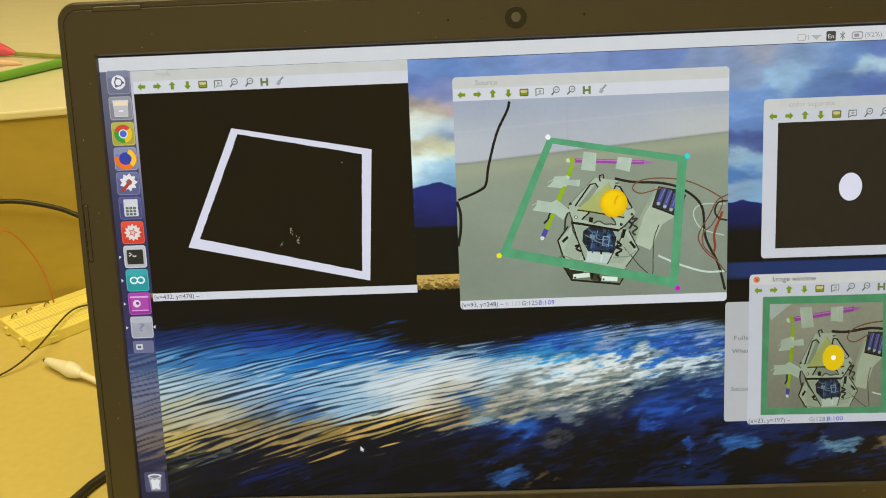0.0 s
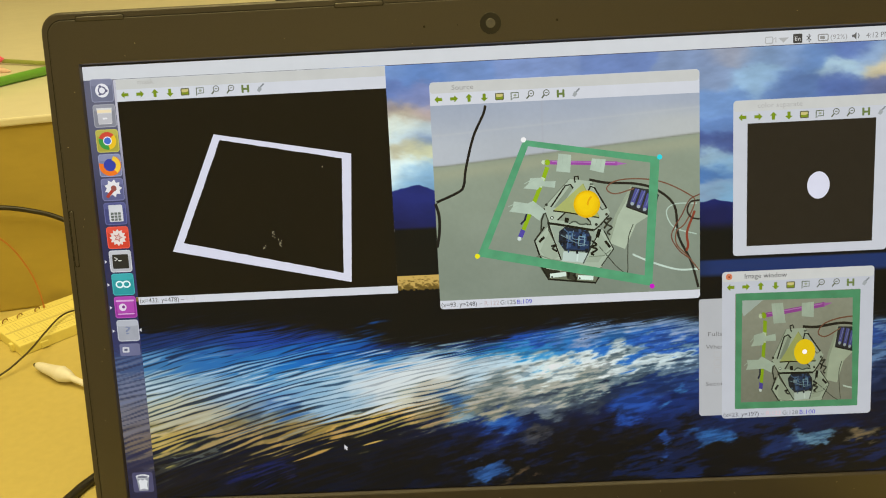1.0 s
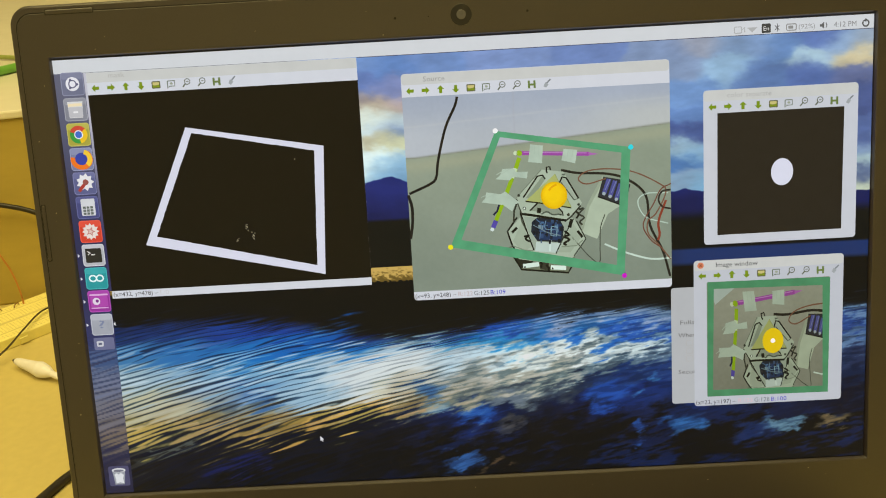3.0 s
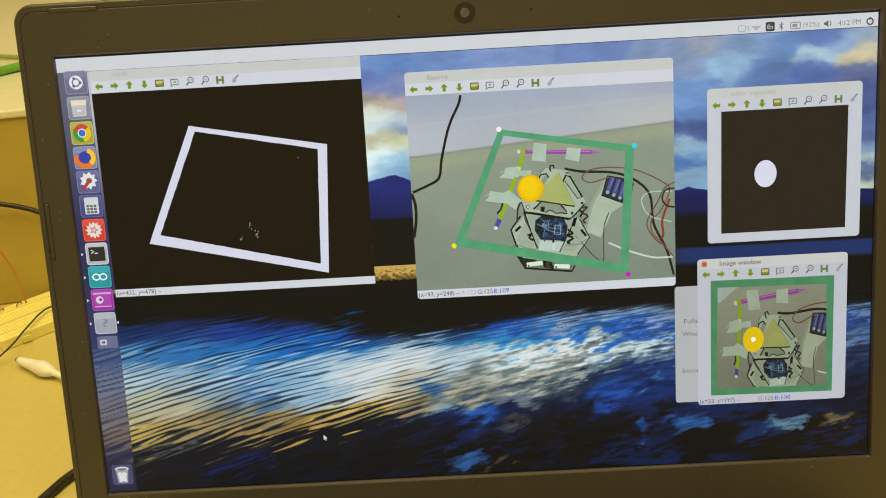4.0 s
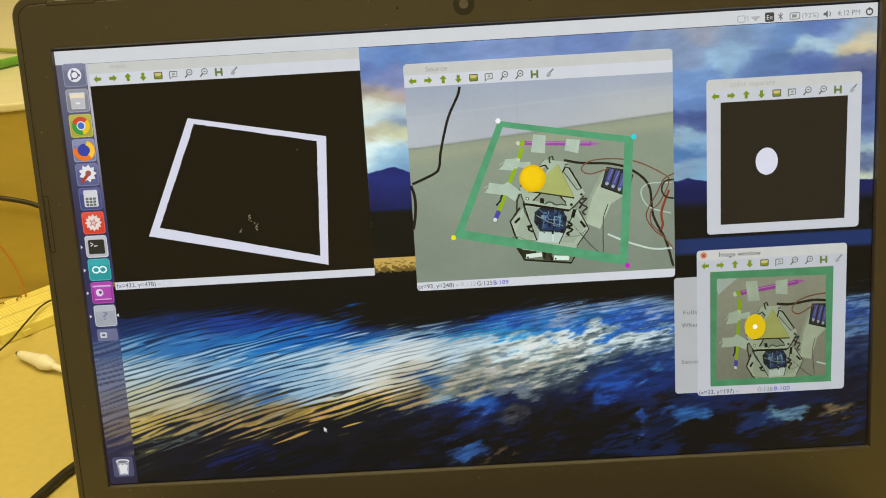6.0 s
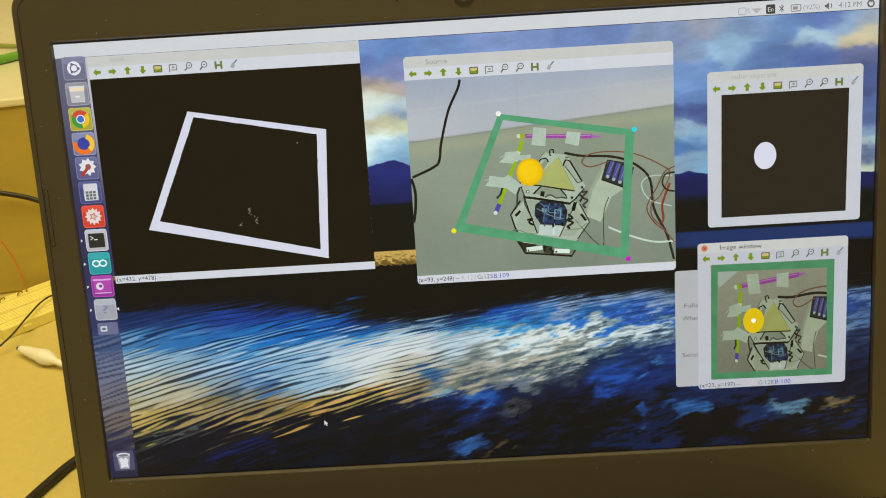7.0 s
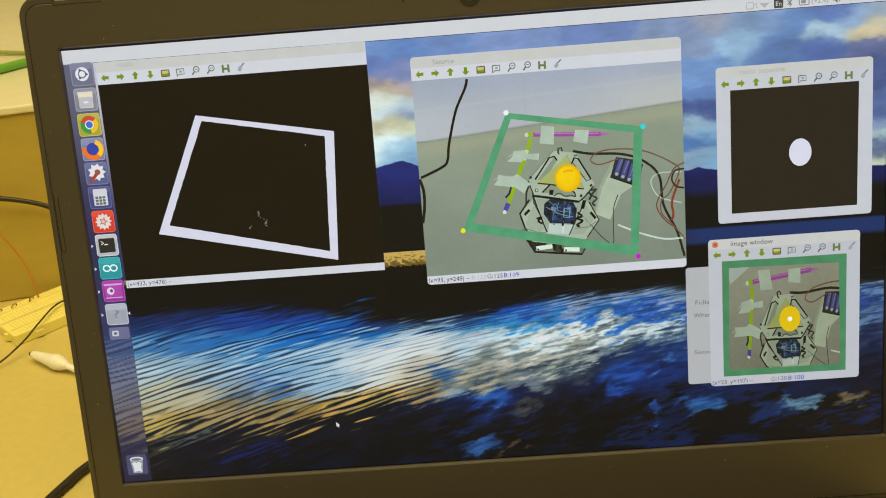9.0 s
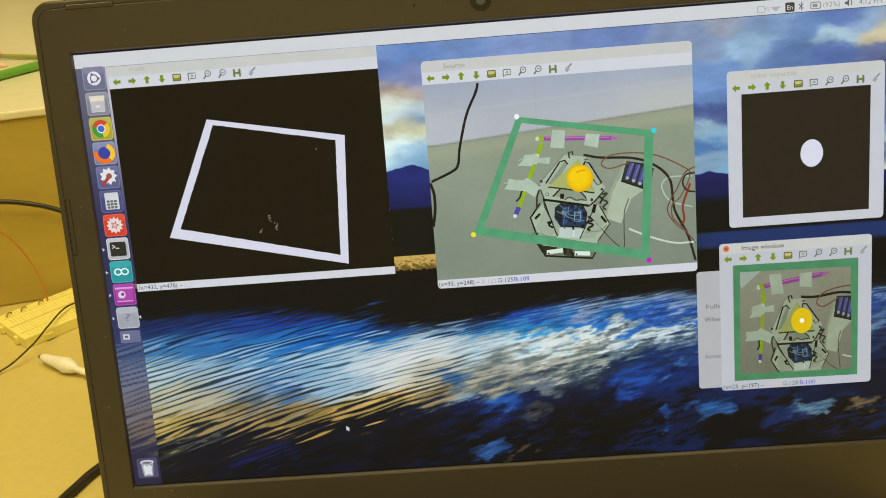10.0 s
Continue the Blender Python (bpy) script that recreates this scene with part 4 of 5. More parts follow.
def warped_window(e):
    d = flat("app_window", [rrect(1026, 444, 1090, 654, 5)], (176, 179, 182), e, 4, "pale settings dialog half hidden by a window", 0.02)
    d.matrix_local = LID
    lettering("Fulls", 1041.5, 506.5, 24, (116, 116, 116), d, 5, 11)
    lettering("When", 1038, 529.5, 30, (108, 108, 108), d, 5, 11)
    lettering("Secon", 1037.5, 596, 32, (116, 116, 116), d, 5, 11)
    for v in (544, 558, 572):
        r = rrect(1052, v - 5, 1063, v + 5, 2)
        flat("check_box", stripe(r + r[:1], 1.2), (176, 176, 176), d, 5)
    w = app_window(e, "focused picture window with the flattened view of the robot", 1065.5, 398, 1324, 660.5, 416, (1080.5, 425.5), "Image window", (1104, 407, 72), (66, 66, 66), 8, body=(187, 191, 199))
    flat("close_button", [oval(1077.4, 406.8, 5.6, n=20)], (210, 128, 92), w, 10, "orange close button")
    flat("close_cross", stripe([(1075, 404.5), (1080, 409.5)], 1.3) + stripe([(1080, 404.5), (1075, 409.5)], 1.3), (120, 52, 30), w, 11)

    def view(U, V):
        rng = np.random.default_rng(17)
        n = noise_field(rng, U, V, 90, 70, 4)
        f = noise_field(rng, U, V, 5, 5, 2)
        out = mix((130, 133, 114), (110, 113, 96), ease(V + (n - 0.5) * 60, 450, 640)) + (n - 0.5)[..., None] * 14
        return out + (f - 0.5)[..., None] * 8

    grid_picture("flattened_picture", w, 1088, 437.5, 1300, 643, 110, 106, view, 10, "flattened picture of the robot on the floor")

    def P(x, y):
        h = G_MAP
        k = h[6] * x + h[7] * y + 1
        return ((h[0] * x + h[1] * y + h[2]) / k, (h[3] * x + h[4] * y + h[5]) / k)

    L = 11
    o = [P(52, 38), P(704, 8), P(690, 618), P(52, 645)]
    show = flattening(TAPE_OUT, o)
    fill, line = sketcher(w, show, o, L, (0.77, 0.82, 0.76))
    fill("floor_corner", [[TAPE_OUT[0], (800, 167), (735, 190)]], (196, 200, 200), 0)
    live_scene(fill, line, picture_place)
    ball = flat("ball_picture", [oval(*WARP_AT, 18.2, 22.6, n=36)], (218, 186, 18), w, L + 16, "yellow ball stretched to an oval", 0.04, about=WARP_AT)
    dot = flat("centre_dot", [oval(*WARP_AT, 4.2, n=16)], (246, 240, 236), ball, 0)
    dot.matrix_local = Matrix.Translation(-Vector(at(*WARP_AT, 0)) + Vector((0, -STEP * (L + 17), 0)))
    lettering("(x=23, y=197) \u2013", 1068, 654, 71, (74, 74, 80), w, 10, 11)
    lettering("R:123", 1143, 654, 25, (214, 184, 190), w, 10, 11)
    lettering("G:128", 1171, 654, 27, (112, 120, 122), w, 10, 11)
    lettering("B:100", 1201, 654, 27, (70, 66, 190), w, 10, 11)
    return w, ball


def star(u, v, r0, r1, n):
    return [(u + (r0 if k % 2 else r1) * math.cos(math.pi * k / n), v + (r0 if k % 2 else r1) * math.sin(math.pi * k / n)) for k in range(2 * n)]


def launcher(e):
    def strip(U, V):
        c = mix((96, 98, 118), (46, 48, 82), ease(V, 30, 330))
        c = mix(c, (58, 60, 104), ease(V, 380, 520))
        through_it = 0.62 * np.array((54, 52, 86)) + 0.42 * wallpaper_colours(U + 30, V)
        return mix(c, through_it, ease(V, 440, 520))

    bar = grid_picture("launcher_bar", e, 0, 22, 50.5, 768, 25, 374, strip, 1.5, "translucent violet launcher bar", LID)
    grid_picture("launcher_edge", bar, 50.5, 23, 54.4, 396, 4, 190, lambda U, V: mix((190, 190, 202), (52, 52, 92), ease(V, 60, 330)), 1.5, "", None)
    pos = [40, 82, 124, 165.4, 206.6, 248, 289.6, 331, 371.8, 412.5, 454.4]
    tiles = [(110, 114, 138), (130, 132, 142), (166, 160, 66), (120, 126, 158), (92, 96, 138), (70, 74, 124), (206, 64, 46), (176, 178, 184), (40, 148, 152), (150, 50, 150), (158, 162, 172)]
    u, L = 30.5, 3
    for v, c in zip(pos, tiles):
        t = flat("launcher_tile", [rrect(u - 19, v - 19, u + 19, v + 19, 4)], c, bar, L, vary=0.08)
        r = rrect(u - 18.5, v - 18.5, u + 18.5, v + 18.5, 4)
        flat("tile_rim", stripe(r + r[:1], 1.4), tuple(min(255, x + 30) for x in c), bar, L + 0.5)
        flat("tile_sheen", [rrect(u - 17.5, v - 18, u + 17.5, v - 8, 3)], tuple(min(255, x + 16) for x in c), bar, L + 0.4)
    ring = oval(u, pos[0], 6, n=20)
    flat("home_mark", [oval(u, pos[0], 11.5)], (226, 226, 232), bar, L + 1)
    flat("home_ring", stripe(ring + ring[:1], 2), (96, 96, 124), bar, L + 1.5)
    flat("home_knobs", [oval(u + 7.5 * math.cos(a), pos[0] + 7.5 * math.sin(a), 2.2, n=10) for a in (0.1, 2.2, 4.3)], (96, 96, 124), bar, L + 1.8)
    v = pos[1]
    flat("drawer_icon", [[(u - 13, v - 13), (u + 13, v - 13), (u + 11, v + 14), (u - 11, v + 14)]], (212, 212, 212), bar, L + 1)
    flat("drawer_paper", [rrect(u - 12, v - 10, u + 12, v - 5, 1)], (232, 216, 178), bar, L + 1.4)
    flat("drawer_front", [rrect(u - 12, v - 4, u + 12, v + 13, 2)], (188, 188, 192), bar, L + 1.5)
    flat("drawer_handle", [rrect(u - 4, v + 3, u + 4, v + 6, 1)], (226, 226, 228), bar, L + 1.8)
    v = pos[2]
    for k, c in enumerate(((232, 190, 40), (58, 150, 66), (204, 74, 56))):
        flat("wheel_slice", [[(u, v)] + oval(u, v, 15, n=12, start=-40 + 120 * k, end=80 + 120 * k)], c, bar, L + 1)
    flat("wheel_rim", [oval(u, v, 7.4)], (232, 232, 236), bar, L + 1.4)
    flat("wheel_hub", [oval(u, v, 5.8)], (66, 108, 196), bar, L + 1.6)
    v = pos[3]
    flat("globe_icon", [oval(u, v, 11)], (54, 66, 160), bar, L + 1)
    flat("flame_icon", stripe([(u + 15 * math.cos(a), v + 14 * math.sin(a)) for a in np.linspace(-0.9, 3.4, 20)], 8), (232, 116, 36), bar, L + 1.4)
    flat("flame_tip", stripe([(u + 14 * math.cos(a), v + 13 * math.sin(a)) for a in np.linspace(-1.2, 0.9, 12)], 8), (240, 196, 60), bar, L + 1.6)
    v = pos[4]
    flat("gear_icon", [star(u + 1, v - 2, 11, 15.5, 9)], (226, 226, 228), bar, L + 1)
    flat("wrench_icon", stripe([(u + 2, v - 1), (u - 11, v + 13)], 5.5), (172, 62, 52), bar, L + 1.4)
    flat("wrench_head", [oval(u + 2, v - 2, 5, n=14)], (150, 84, 76), bar, L + 1.6)
    v = pos[5]
    flat("calculator_icon", [rrect(u - 11, v - 15, u + 13, v + 14, 2)], (206, 208, 212), bar, L + 1)
    flat("calculator_keys", [rrect(u - 8 + 6.2 * a, v - 2 + 5.2 * b, u - 3.2 + 6.2 * a, v + 2 + 5.2 * b, 0.6) for a in range(3) for b in range(3)], (96, 104, 98), bar, L + 1.4)
    v = pos[6]
    flat("badge_icon", [star(u, v, 11, 15, 12)], (226, 214, 208), bar, L + 1)
    flat("badge_star", [star(u, v, 4, 8.5, 5)], (188, 120, 112), bar, L + 1.4)
    flat("badge_star_core", [star(u, v, 2, 5, 5)], (214, 190, 182), bar, L + 1.6)
    v = pos[7]
    flat("terminal_icon", [rrect(u - 14, v - 12, u + 14, v + 13, 2)], (44, 44, 40), bar, L + 1)
    flat("terminal_prompt", stripe([(u - 10, v - 7), (u - 5, v - 4), (u - 10, v - 1)], 1.8) + stripe([(u - 4, v - 1), (u + 2, v - 1)], 1.8), (224, 224, 220), bar, L + 1.4)
    v = pos[8]
    for du in (-6, 6):
        r = oval(u + du, v, 6, 5.2, n=20)
        flat("loop_icon", stripe(r + r[:1], 2.6), (222, 240, 240), bar, L + 1)
    v = pos[9]
    flat("camera_icon_face", [rrect(u - 15, v - 9, u + 15, v + 10, 2)], (172, 70, 168), bar, L + 0.8)
    flat("camera_icon_bar", [rrect(u - 16, v - 13, u + 16, v - 10, 1), rrect(u - 15, v + 11, u + 15, v + 13, 1)], (216, 168, 214), bar, L + 1)
    flat("camera_icon_lens", [oval(u - 5, v, 6.6, n=20)], (220, 206, 224), bar, L + 1)
    flat("camera_icon_pupil", [oval(u - 3.5, v - 0.5, 2.8, n=16)], (120, 50, 130), bar, L + 1.4)
    lettering("?", u - 5, pos[10], 10, (120, 130, 158), bar, L + 1, 20)
    flat("small_tile", [rrect(12, 478, 48, 500, 3)], (104, 108, 142), bar, L, vary=0.1)
    flat("small_tile_mark", [rrect(17, 484, 29, 494, 2)], (196, 198, 206), bar, L + 1)
    flat("small_tile_hole", [rrect(20, 487, 26, 491, 1)], (90, 94, 120), bar, L + 1.4)
    flat("trash_tile", [rrect(9, 717, 46, 755, 4)], (74, 74, 106), bar, L, vary=0.1)
    flat("trash_bin", [[(16, 727), (39, 727), (36, 752), (19, 752)]], (150, 154, 162), bar, L + 1)
    flat("trash_lid", [oval(27.5, 725, 12.5, 4.2, n=24)], (206, 208, 212), bar, L + 1.2)
    flat("trash_mouth", [oval(27.5, 726, 9.5, 2.4, n=20)], (112, 114, 128), bar, L + 1.3)
    flat("trash_paper", [[(19, 733), (23, 730), (27, 733), (31, 730), (36, 734), (34, 741), (35, 750), (28, 748), (21, 750), (21, 741)]], (216, 219, 222), bar, L + 1.4)
    for v in (331, 371.8, 412.5, 454.4):
        flat("running_mark", [[(3, v - 3), (7, v), (3, v + 3)]], (206, 208, 216), bar, L)
    flat("focus_mark", [[(54, 451), (50, 454.4), (54, 458)]], (214, 216, 222), bar, L)
    return bar


def top_panel(e):
    p = flat("top_panel", [[(0, 0), (1366, 0), (1366, 22.5), (0, 22.5)]], (206, 210, 214), e, 2, "pale menu bar with small status icons", 0.02)
    p.matrix_local = LID
    flat("panel_line", [[(509, 22.5), (1366, 22.5), (1366, 23.6), (509, 23.6)]], (70, 72, 90), p, 3)
    ink = (96, 96, 96)
    pale = (170, 172, 172)
    r = rrect(1136, 9, 1148, 19, 2)
    flat("camera_sign", stripe(r + r[:1], 1.4) + stripe([(1148, 14), (1153, 10), (1153, 18)], 1.6), pale, p, 4)
    flat("wifi_sign", [[(1157, 11), (1174, 11), (1165.5, 19)]], pale, p, 4)
    flat("language_sign", [rrect(1181, 6, 1196, 21, 2)], (66, 66, 64), p, 4)
    lettering("En", 1184, 14, 9, (220, 220, 218), p, 5, 10)
    flat("wireless_sign", stripe([(1203, 10), (1210, 17), (1207, 20), (1207, 7), (1210, 10), (1203, 17)], 1.4), ink, p, 4)
    r = rrect(1222, 9, 1238, 19, 2)
    flat("battery_sign", stripe(r + r[:1], 1.6) + [rrect(1225, 11.5, 1233, 16.5, 1)], (140, 140, 138), p, 4)
    lettering("(92%)", 1242, 14, 27, (150, 150, 150), p, 4, 11)
    flat("speaker_sign", [[(1277, 12), (1280, 12), (1284, 8), (1284, 20), (1280, 16), (1277, 16)]] + stripe([(1287, 10), (1288.5, 14), (1287, 18)], 1.4), ink, p, 4)
    lettering("4:12 PM", 1300, 14, 37, (128, 128, 128), p, 4, 12)
    r = oval(1352.5, 14.2, 5, n=18)
    flat("gear_sign", stripe(r + r[:1], 2.4) + stripe([(1352.5, 7), (1352.5, 12)], 2), (84, 84, 82), p, 4)
    return p


# ---- the things on the table beside the laptop ----
def breadboard():
    e = tagged(new("breadboard"), "cream solderless breadboard lying on the table", "breadboard")
    e.matrix_world = pose(-0.3470, 0.2140, 0, 0, 0, 47)
    long, wide, high = 0.110, 0.0565, 0.0088
    part("body", box(0, 0, 0, long, wide, high, 0.0008), CREAM_ABS, e)
    part("rail_groove", box(0.002, 0.0102, high - 0.0004, long - 0.002, 0.0112, high + 0.00012), HOLE, e)
    part("rail_groove", box(0.002, wide - 0.0112, high - 0.0004, long - 0.002, wide - 0.0102, high + 0.00012), HOLE, e)
    part("centre_channel", box(0.001, 0.026, high - 0.0006, long - 0.001, 0.029, high + 0.00015), HOLE, e)
    for y in (0.014, 0.041):
        part("side_tab", box(-0.0022, y - 0.0022, 0.001, 0.0004, y + 0.0022, high - 0.002, 0.0004), CREAM_ABS, e)
    for x in (0.018, 0.055, 0.092):
        part("front_tab", box(x - 0.003, -0.0018, 0.001, x + 0.003, 0.0004, high - 0.003, 0.0004), CREAM_ABS, e)
    for x in (0.008, 0.0195, 0.0335):
        part("bridge_wire", tube([(x - 0.0012, 0.0485, high - 0.001), (x - 0.0010, 0.0486, high + 0.0016), (x + 0.0012, 0.0500, high + 0.0022), (x + 0.0034, 0.0514, high + 0.0014), (x + 0.0036, 0.0515, high - 0.001)], 0.0005, 8, 4), BRIDGE, e, "short brown bridge wire", smooth=True)
    bm = bmesh.new()
    bmesh.ops.create_cube(bm, size=1, matrix=Matrix.LocRotScale((0, 0, 0), None, (0.001, 0.001, 0.0004)))
    me = bpy.data.meshes.new("hole")
    bm.to_mesh(me)
    bm.free()
    me.materials.append(HOLE)
    ys = [0.0035, 0.0065] + [0.0135 + 0.00254 * k for k in range(5)] + [0.0305 + 0.00254 * k for k in range(5)] + [0.0485, 0.0515]
    for y in ys:
        for k in range(20):
            h = new("hole", me)
            h.parent = e
            h.location = (0.006 + 0.00254 * k, y, high - 0.0001)
    return e


def cables():
    t = tagged(part("jumper_wire", tube([(-0.3561, 0.2774, 0.005), (-0.3562, 0.2772, 0.022), (-0.3584, 0.2749, 0.043), (-0.3648, 0.268, 0.0678), (-0.3729, 0.2594, 0.0796), (-0.388, 0.245, 0.078), (-0.41, 0.22, 0.05), (-0.43, 0.20, 0.0012), (-0.46, 0.19, 0.0010)], 0.0007), ORANGE_PVC, smooth=True),
                "thin orange jumper wire arching out of a breadboard", "wire")
    tagged(part("power_cable", tube([(-0.60, 0.10, 0.0022), (-0.53, 0.17, 0.006), (-0.46, 0.25, 0.050), (-0.410, 0.278, 0.090), (-0.381, 0.283, 0.0941), (-0.3546, 0.290, 0.0882), (-0.3282, 0.295, 0.0754), (-0.28, 0.290, 0.045), (-0.22, 0.26, 0.010), (-0.15, 0.20, 0.0022), (-0.05, 0.15, 0.0022)], 0.0020), BLACK_PVC, smooth=True),
           "thick black cable arching behind the laptop", "cable")
    tagged(part("power_lead", tube([(-0.30, -0.10, 0.0028), (-0.262, -0.01, 0.0028), (-0.2422, 0.0444, 0.0028), (-0.2332, 0.0644, 0.0028), (-0.20, 0.12, 0.0028), (-0.12, 0.16, 0.0028)], 0.0028), BLACK_PVC, smooth=True),
           "thick black lead lying on the table by the laptop", "cable")
    tagged(part("probe_lead", tube([(-0.42, 0.135, 0.0012), (-0.385, 0.158, 0.0012), (-0.3524, 0.1792, 0.0020), (-0.3357, 0.1995, 0.0095), (-0.3325, 0.226, 0.0125), (-0.3313, 0.2539, 0.0125), (-0.3227, 0.2667, 0.0110), (-0.295, 0.272, 0.010), (-0.25, 0.25, 0.0012), (-0.20, 0.22, 0.0012)], 0.0007), LEAD_PVC, smooth=True),
           "thin black lead laid across the breadboard", "cable")
    return t


def hook_clip():
    e = tagged(new("test_clip"), "white plastic test clip with a dark tip", "test clip")
    e.location = (-0.3004, 0.1765, 0)
    d = Vector((0.0255, -0.0150, 0)).normalized()

    def along(s, z):
        p = d * s
        return (p.x, p.y, z)

    part("body", tube([along(s, 0.0062) for s in (-0.0265, -0.022, -0.015, -0.007, 0.0, 0.006, 0.012)], [0.0022, 0.0032, 0.0038, 0.0046, 0.0058, 0.0048, 0.0025], 16), WHITE_ABS, e, smooth=True)
    part("tip", tube([along(s, 0.0060) for s in (-0.0295, -0.028, -0.0262)], [0.0012, 0.0017, 0.0019], 12), BLACK_PVC, e, "dark metal tip", smooth=True)
    part("sleeve", tube([along(0.011, 0.0060), along(0.022, 0.0052), along(0.034, 0.0040), along(0.06, 0.0026), along(0.10, 0.0020)], [0.0024, 0.0021, 0.0020, 0.0018, 0.0016], 12), WHITE_ABS, e, "white lead of the clip", smooth=True)


def flowers():
    top = 0.1605
    tagged(part("green_stick", tube([(-0.4277 - 0.045, 0.4122 - 0.08, top + 0.0042), (-0.4277, 0.4122, top + 0.0042), (-0.3965, 0.4684, top + 0.0042), (-0.34, 0.570, top + 0.0042)], 0.0042), GREEN_PL, smooth=True),
           "bright green plastic stick lying on a white cabinet", "stick")
    f = tagged(new("pink_flower"), "artificial flower with pink bud and thin green stem", "flower")
    f.location = (-0.4721, 0.5341, top)
    part("bud", tube([(-0.080, 0.032, 0.006), (-0.050, 0.020, 0.0085), (-0.021, 0.008, 0.0075), (0.0, 0.0, 0.004)], [0.003, 0.0085, 0.0070, 0.0016], 14), PINK, f, smooth=True)
    part("stem", tube([(-0.002, 0.001, 0.0035), (0.06, -0.026, 0.0030), (0.15, -0.06, 0.0025)], 0.0022), DULL_GREEN, f, "thin dull green stem", smooth=True)
    # Pale solid added in place of the bud's reflection in the glossy top.
    p = tagged(new("bud_reflection"), "pale pink shape imitating a bud reflection on a white cabinet", "petal")
    p.location = (-0.4570, 0.4878, top)
    part("petal", tube([(-0.050, -0.004, 0.002), (-0.02, -0.001, 0.0035), (0.004, 0.0005, 0.0022), (0.012, 0.001, 0.0010)], [0.002, 0.0036, 0.0026, 0.0008], 12), PALE_PINK, p, smooth=True)


def display_stand():
    """What shows over the lid's top edge: the foot of something dark and a pale blue board."""
    e = tagged(new("monitor"), "dark monitor with pale blue screen on a cabinet", "monitor")
    e.location = (0.04, 0.45, 0.1605)
    part("foot", box(-0.10, -0.03, 0, 0.10, 0.09, 0.008, 0.002), CASE, e)
    part("stem", box(-0.02, 0.016, 0.006, 0.02, 0.036, 0.12, 0.002), CASE, e)
    part("frame", box(-0.213, 0.0, 0.03, 0.213, 0.018, 0.30, 0.003), RUBBER, e)
    part("screen_panel", box(-0.183, -0.0012, 0.052, 0.195, -0.0002, 0.285, 0.0002), glow((176, 194, 206), 0.12), e, "pale blue lit screen")


# ---- build ----
E_MAP = (0.355737, -0.0452752, 674.7, 0.0198862, 0.345235, 148.9, 1.10465e-06, -4.02884e-05)
G_MAP = (0.326113, -0.0418355, 1071.8, 0.018263, 0.316414, 422.8, 8.43799e-07, -3.71605e-05)
BALL_AT, BLOB_AT, WARP_AT = (840.1, 269.2), (1227.3, 256.4), (1207.6, 545.3)
room()
table()
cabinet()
machine = laptop()
grid_picture("wallpaper", machine, 0, 0, 1366, 768, 1000, 900, wallpaper_colours, 0, "glowing desktop picture of a lake at dusk", LID)
launcher(machine)
top_panel(machine)
mask_window(machine)
source, ball, ball_mark = source_window(machine)
spots, blob = blob_window(machine)
warped, warped_ball = warped_window(machine)
pointer = flat("mouse_pointer", [[(396, 680), (396, 689.5), (398.3, 687.6), (400, 691), (401.4, 690.3), (399.9, 687), (402.8, 686.6)]], (214, 214, 220), machine, 6, "small pale mouse pointer")
pointer.matrix_local = LID
hook_clip()
cables()
flowers()
display_stand()
breadboard()

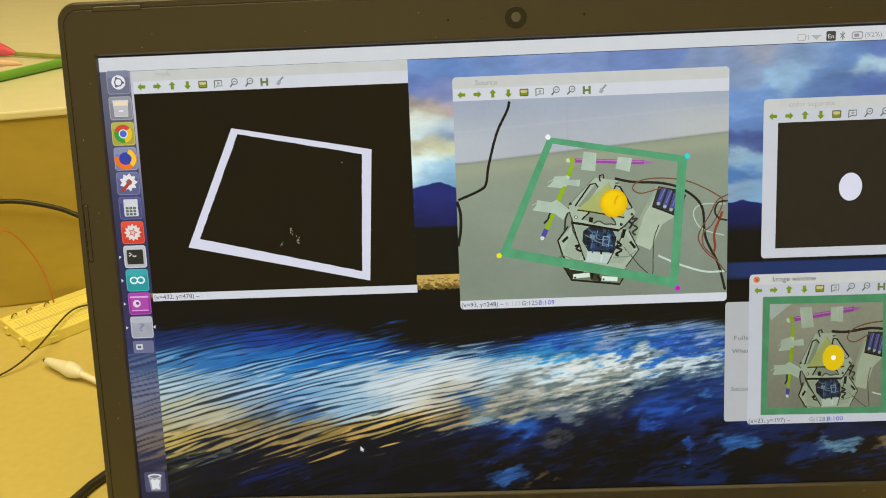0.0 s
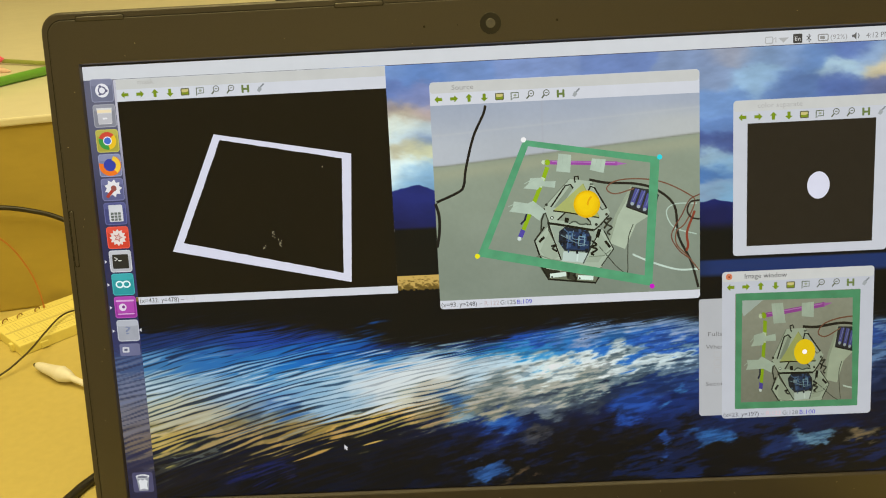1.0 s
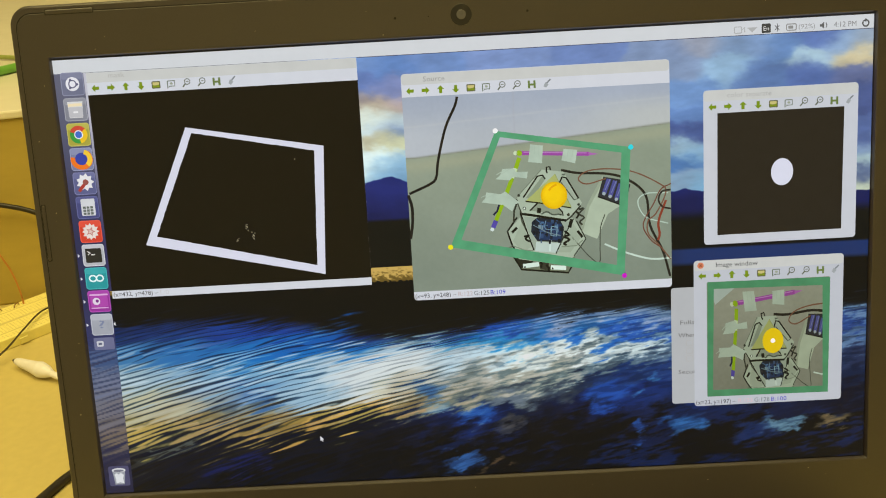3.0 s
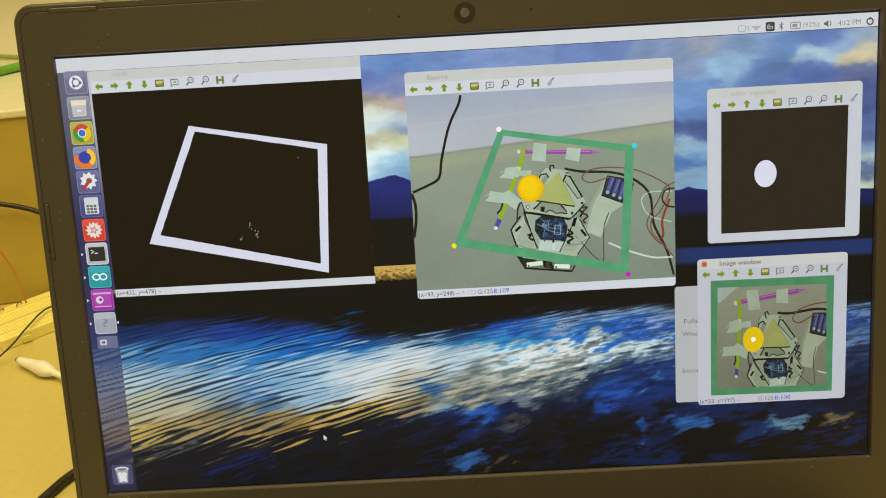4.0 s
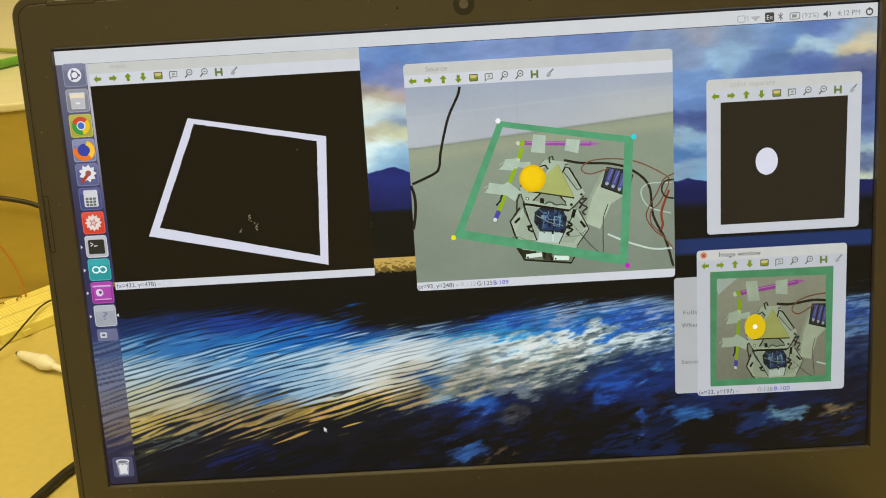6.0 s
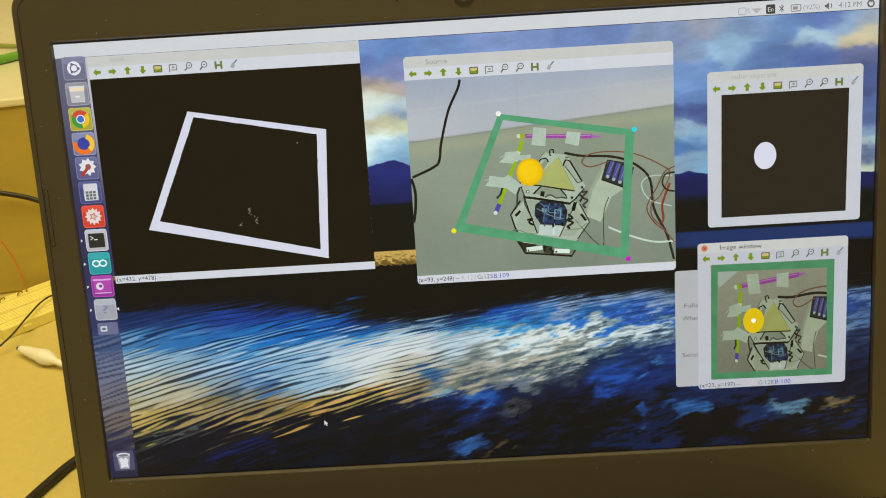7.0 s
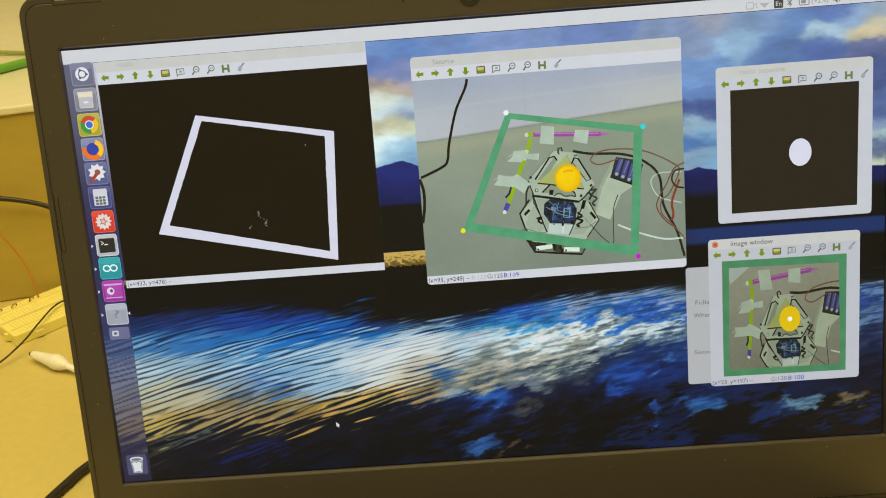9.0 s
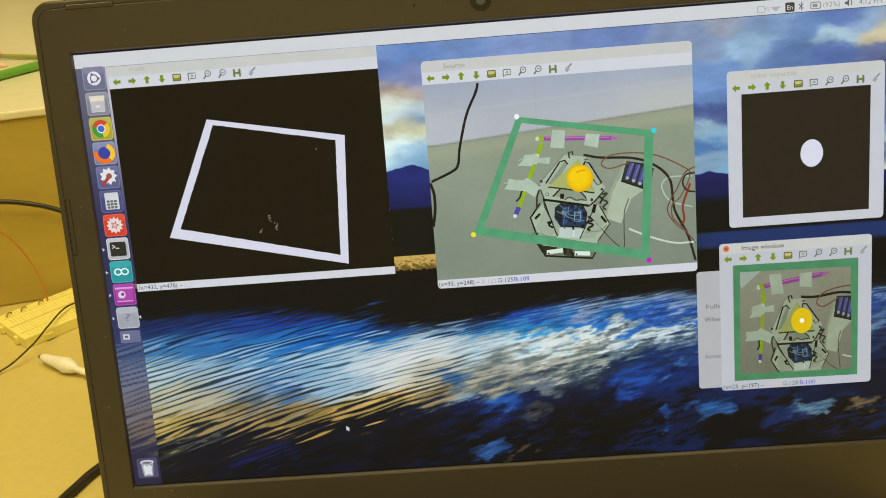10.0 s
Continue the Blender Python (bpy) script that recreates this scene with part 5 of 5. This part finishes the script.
# Where the ball stands in its three pictures: seconds and (u, v).
BALL_ROWS = [(0, 840.1, 269.2), (0.5, 835.1, 263.7), (1, 837.1, 269.9), (1.5, 840, 264.6), (2, 836.5, 268.7), (2.5, 839.5, 264), (2.7, 839.6, 271.8), (3.8, 779.4, 261.6), (4, 782.9, 259.1), (4.5, 792.2, 258.1), (5, 779.6, 261.6), (5.5, 789.2, 256.3), (7, 782.1, 257.5), (7.5, 781.5, 257.3), (8, 787.9, 258.4), (8.5, 818.1, 273.6), (9, 831.3, 273.7), (9.5, 826.5, 268), (10, 833.8, 267.2)]
BLOB_ROWS = [(0, 1227.3, 256.4), (0.5, 1226.3, 251.8), (1, 1226.5, 256.2), (1.5, 1230.1, 251.2), (2, 1226.6, 256.3), (2.5, 1228.8, 250.8), (4, 1182, 256), (4.5, 1188, 250.6), (5, 1179.6, 259), (5.5, 1186.2, 249.6), (7, 1180.9, 253.1), (7.5, 1180.2, 253.6), (8, 1185.3, 252.6), (8.5, 1211.6, 261.8), (9, 1222.9, 258.8), (9.5, 1216.9, 254.2), (10, 1223, 253.6)]
WARP_ROWS = [(0, 1207.6, 545.3), (0.5, 1206.2, 539.4), (1, 1207.2, 544.4), (1.5, 1209.6, 539.4), (2, 1206.9, 544.5), (2.5, 1208.4, 538.7), (2.7, 1208.8, 546.8), (4, 1161.7, 544.6), (4.5, 1169.6, 538.7), (5, 1159.4, 545.8), (5.5, 1166.7, 538), (7, 1161.6, 539.4), (7.5, 1160.7, 540.3), (8, 1166.2, 540.3), (8.5, 1191.8, 548), (9, 1203.4, 546.3), (9.5, 1198.5, 541.1), (10, 1204.5, 541.7)]

# The seam mark rolls with the ball: seconds, places over from the ball's middle, turn, and how far it stands before (+) or behind (-) the near side.
MARK_ROWS = [(0, 4, -6, 0, 1), (2.5, 4, -7, 0, 1), (2.8, 2, -10, 10, 1), (3.1, -4, -15, 40, 1), (3.4, -6, -12, 60, -1), (3.8, -4, -6, 70, -1), (8.3, -4, -6, 70, -1), (8.5, -2, -10, 70, -1), (8.8, 1, -12, 62, 1), (9.5, 0, -13, 60, 1), (10, 2, -12, 55, 1)]


def motions():
    for thing, rows in ((ball, BALL_ROWS), (blob, BLOB_ROWS), (warped_ball, WARP_ROWS)):
        walk(thing, [(t, Matrix.Translation(at(u, v, 0))) for t, u, v in rows])
    here = Vector(at(0, 0, 0))
    walk(ball_mark, [(t, Matrix.Translation(Vector(at(u, v, 0)) - here + Vector((0, -STEP * (24 if near > 0 else 12), 0))) @ pose(0, 0, 0, 0, turn, 0)) for t, u, v, turn, near in MARK_ROWS])


motions()
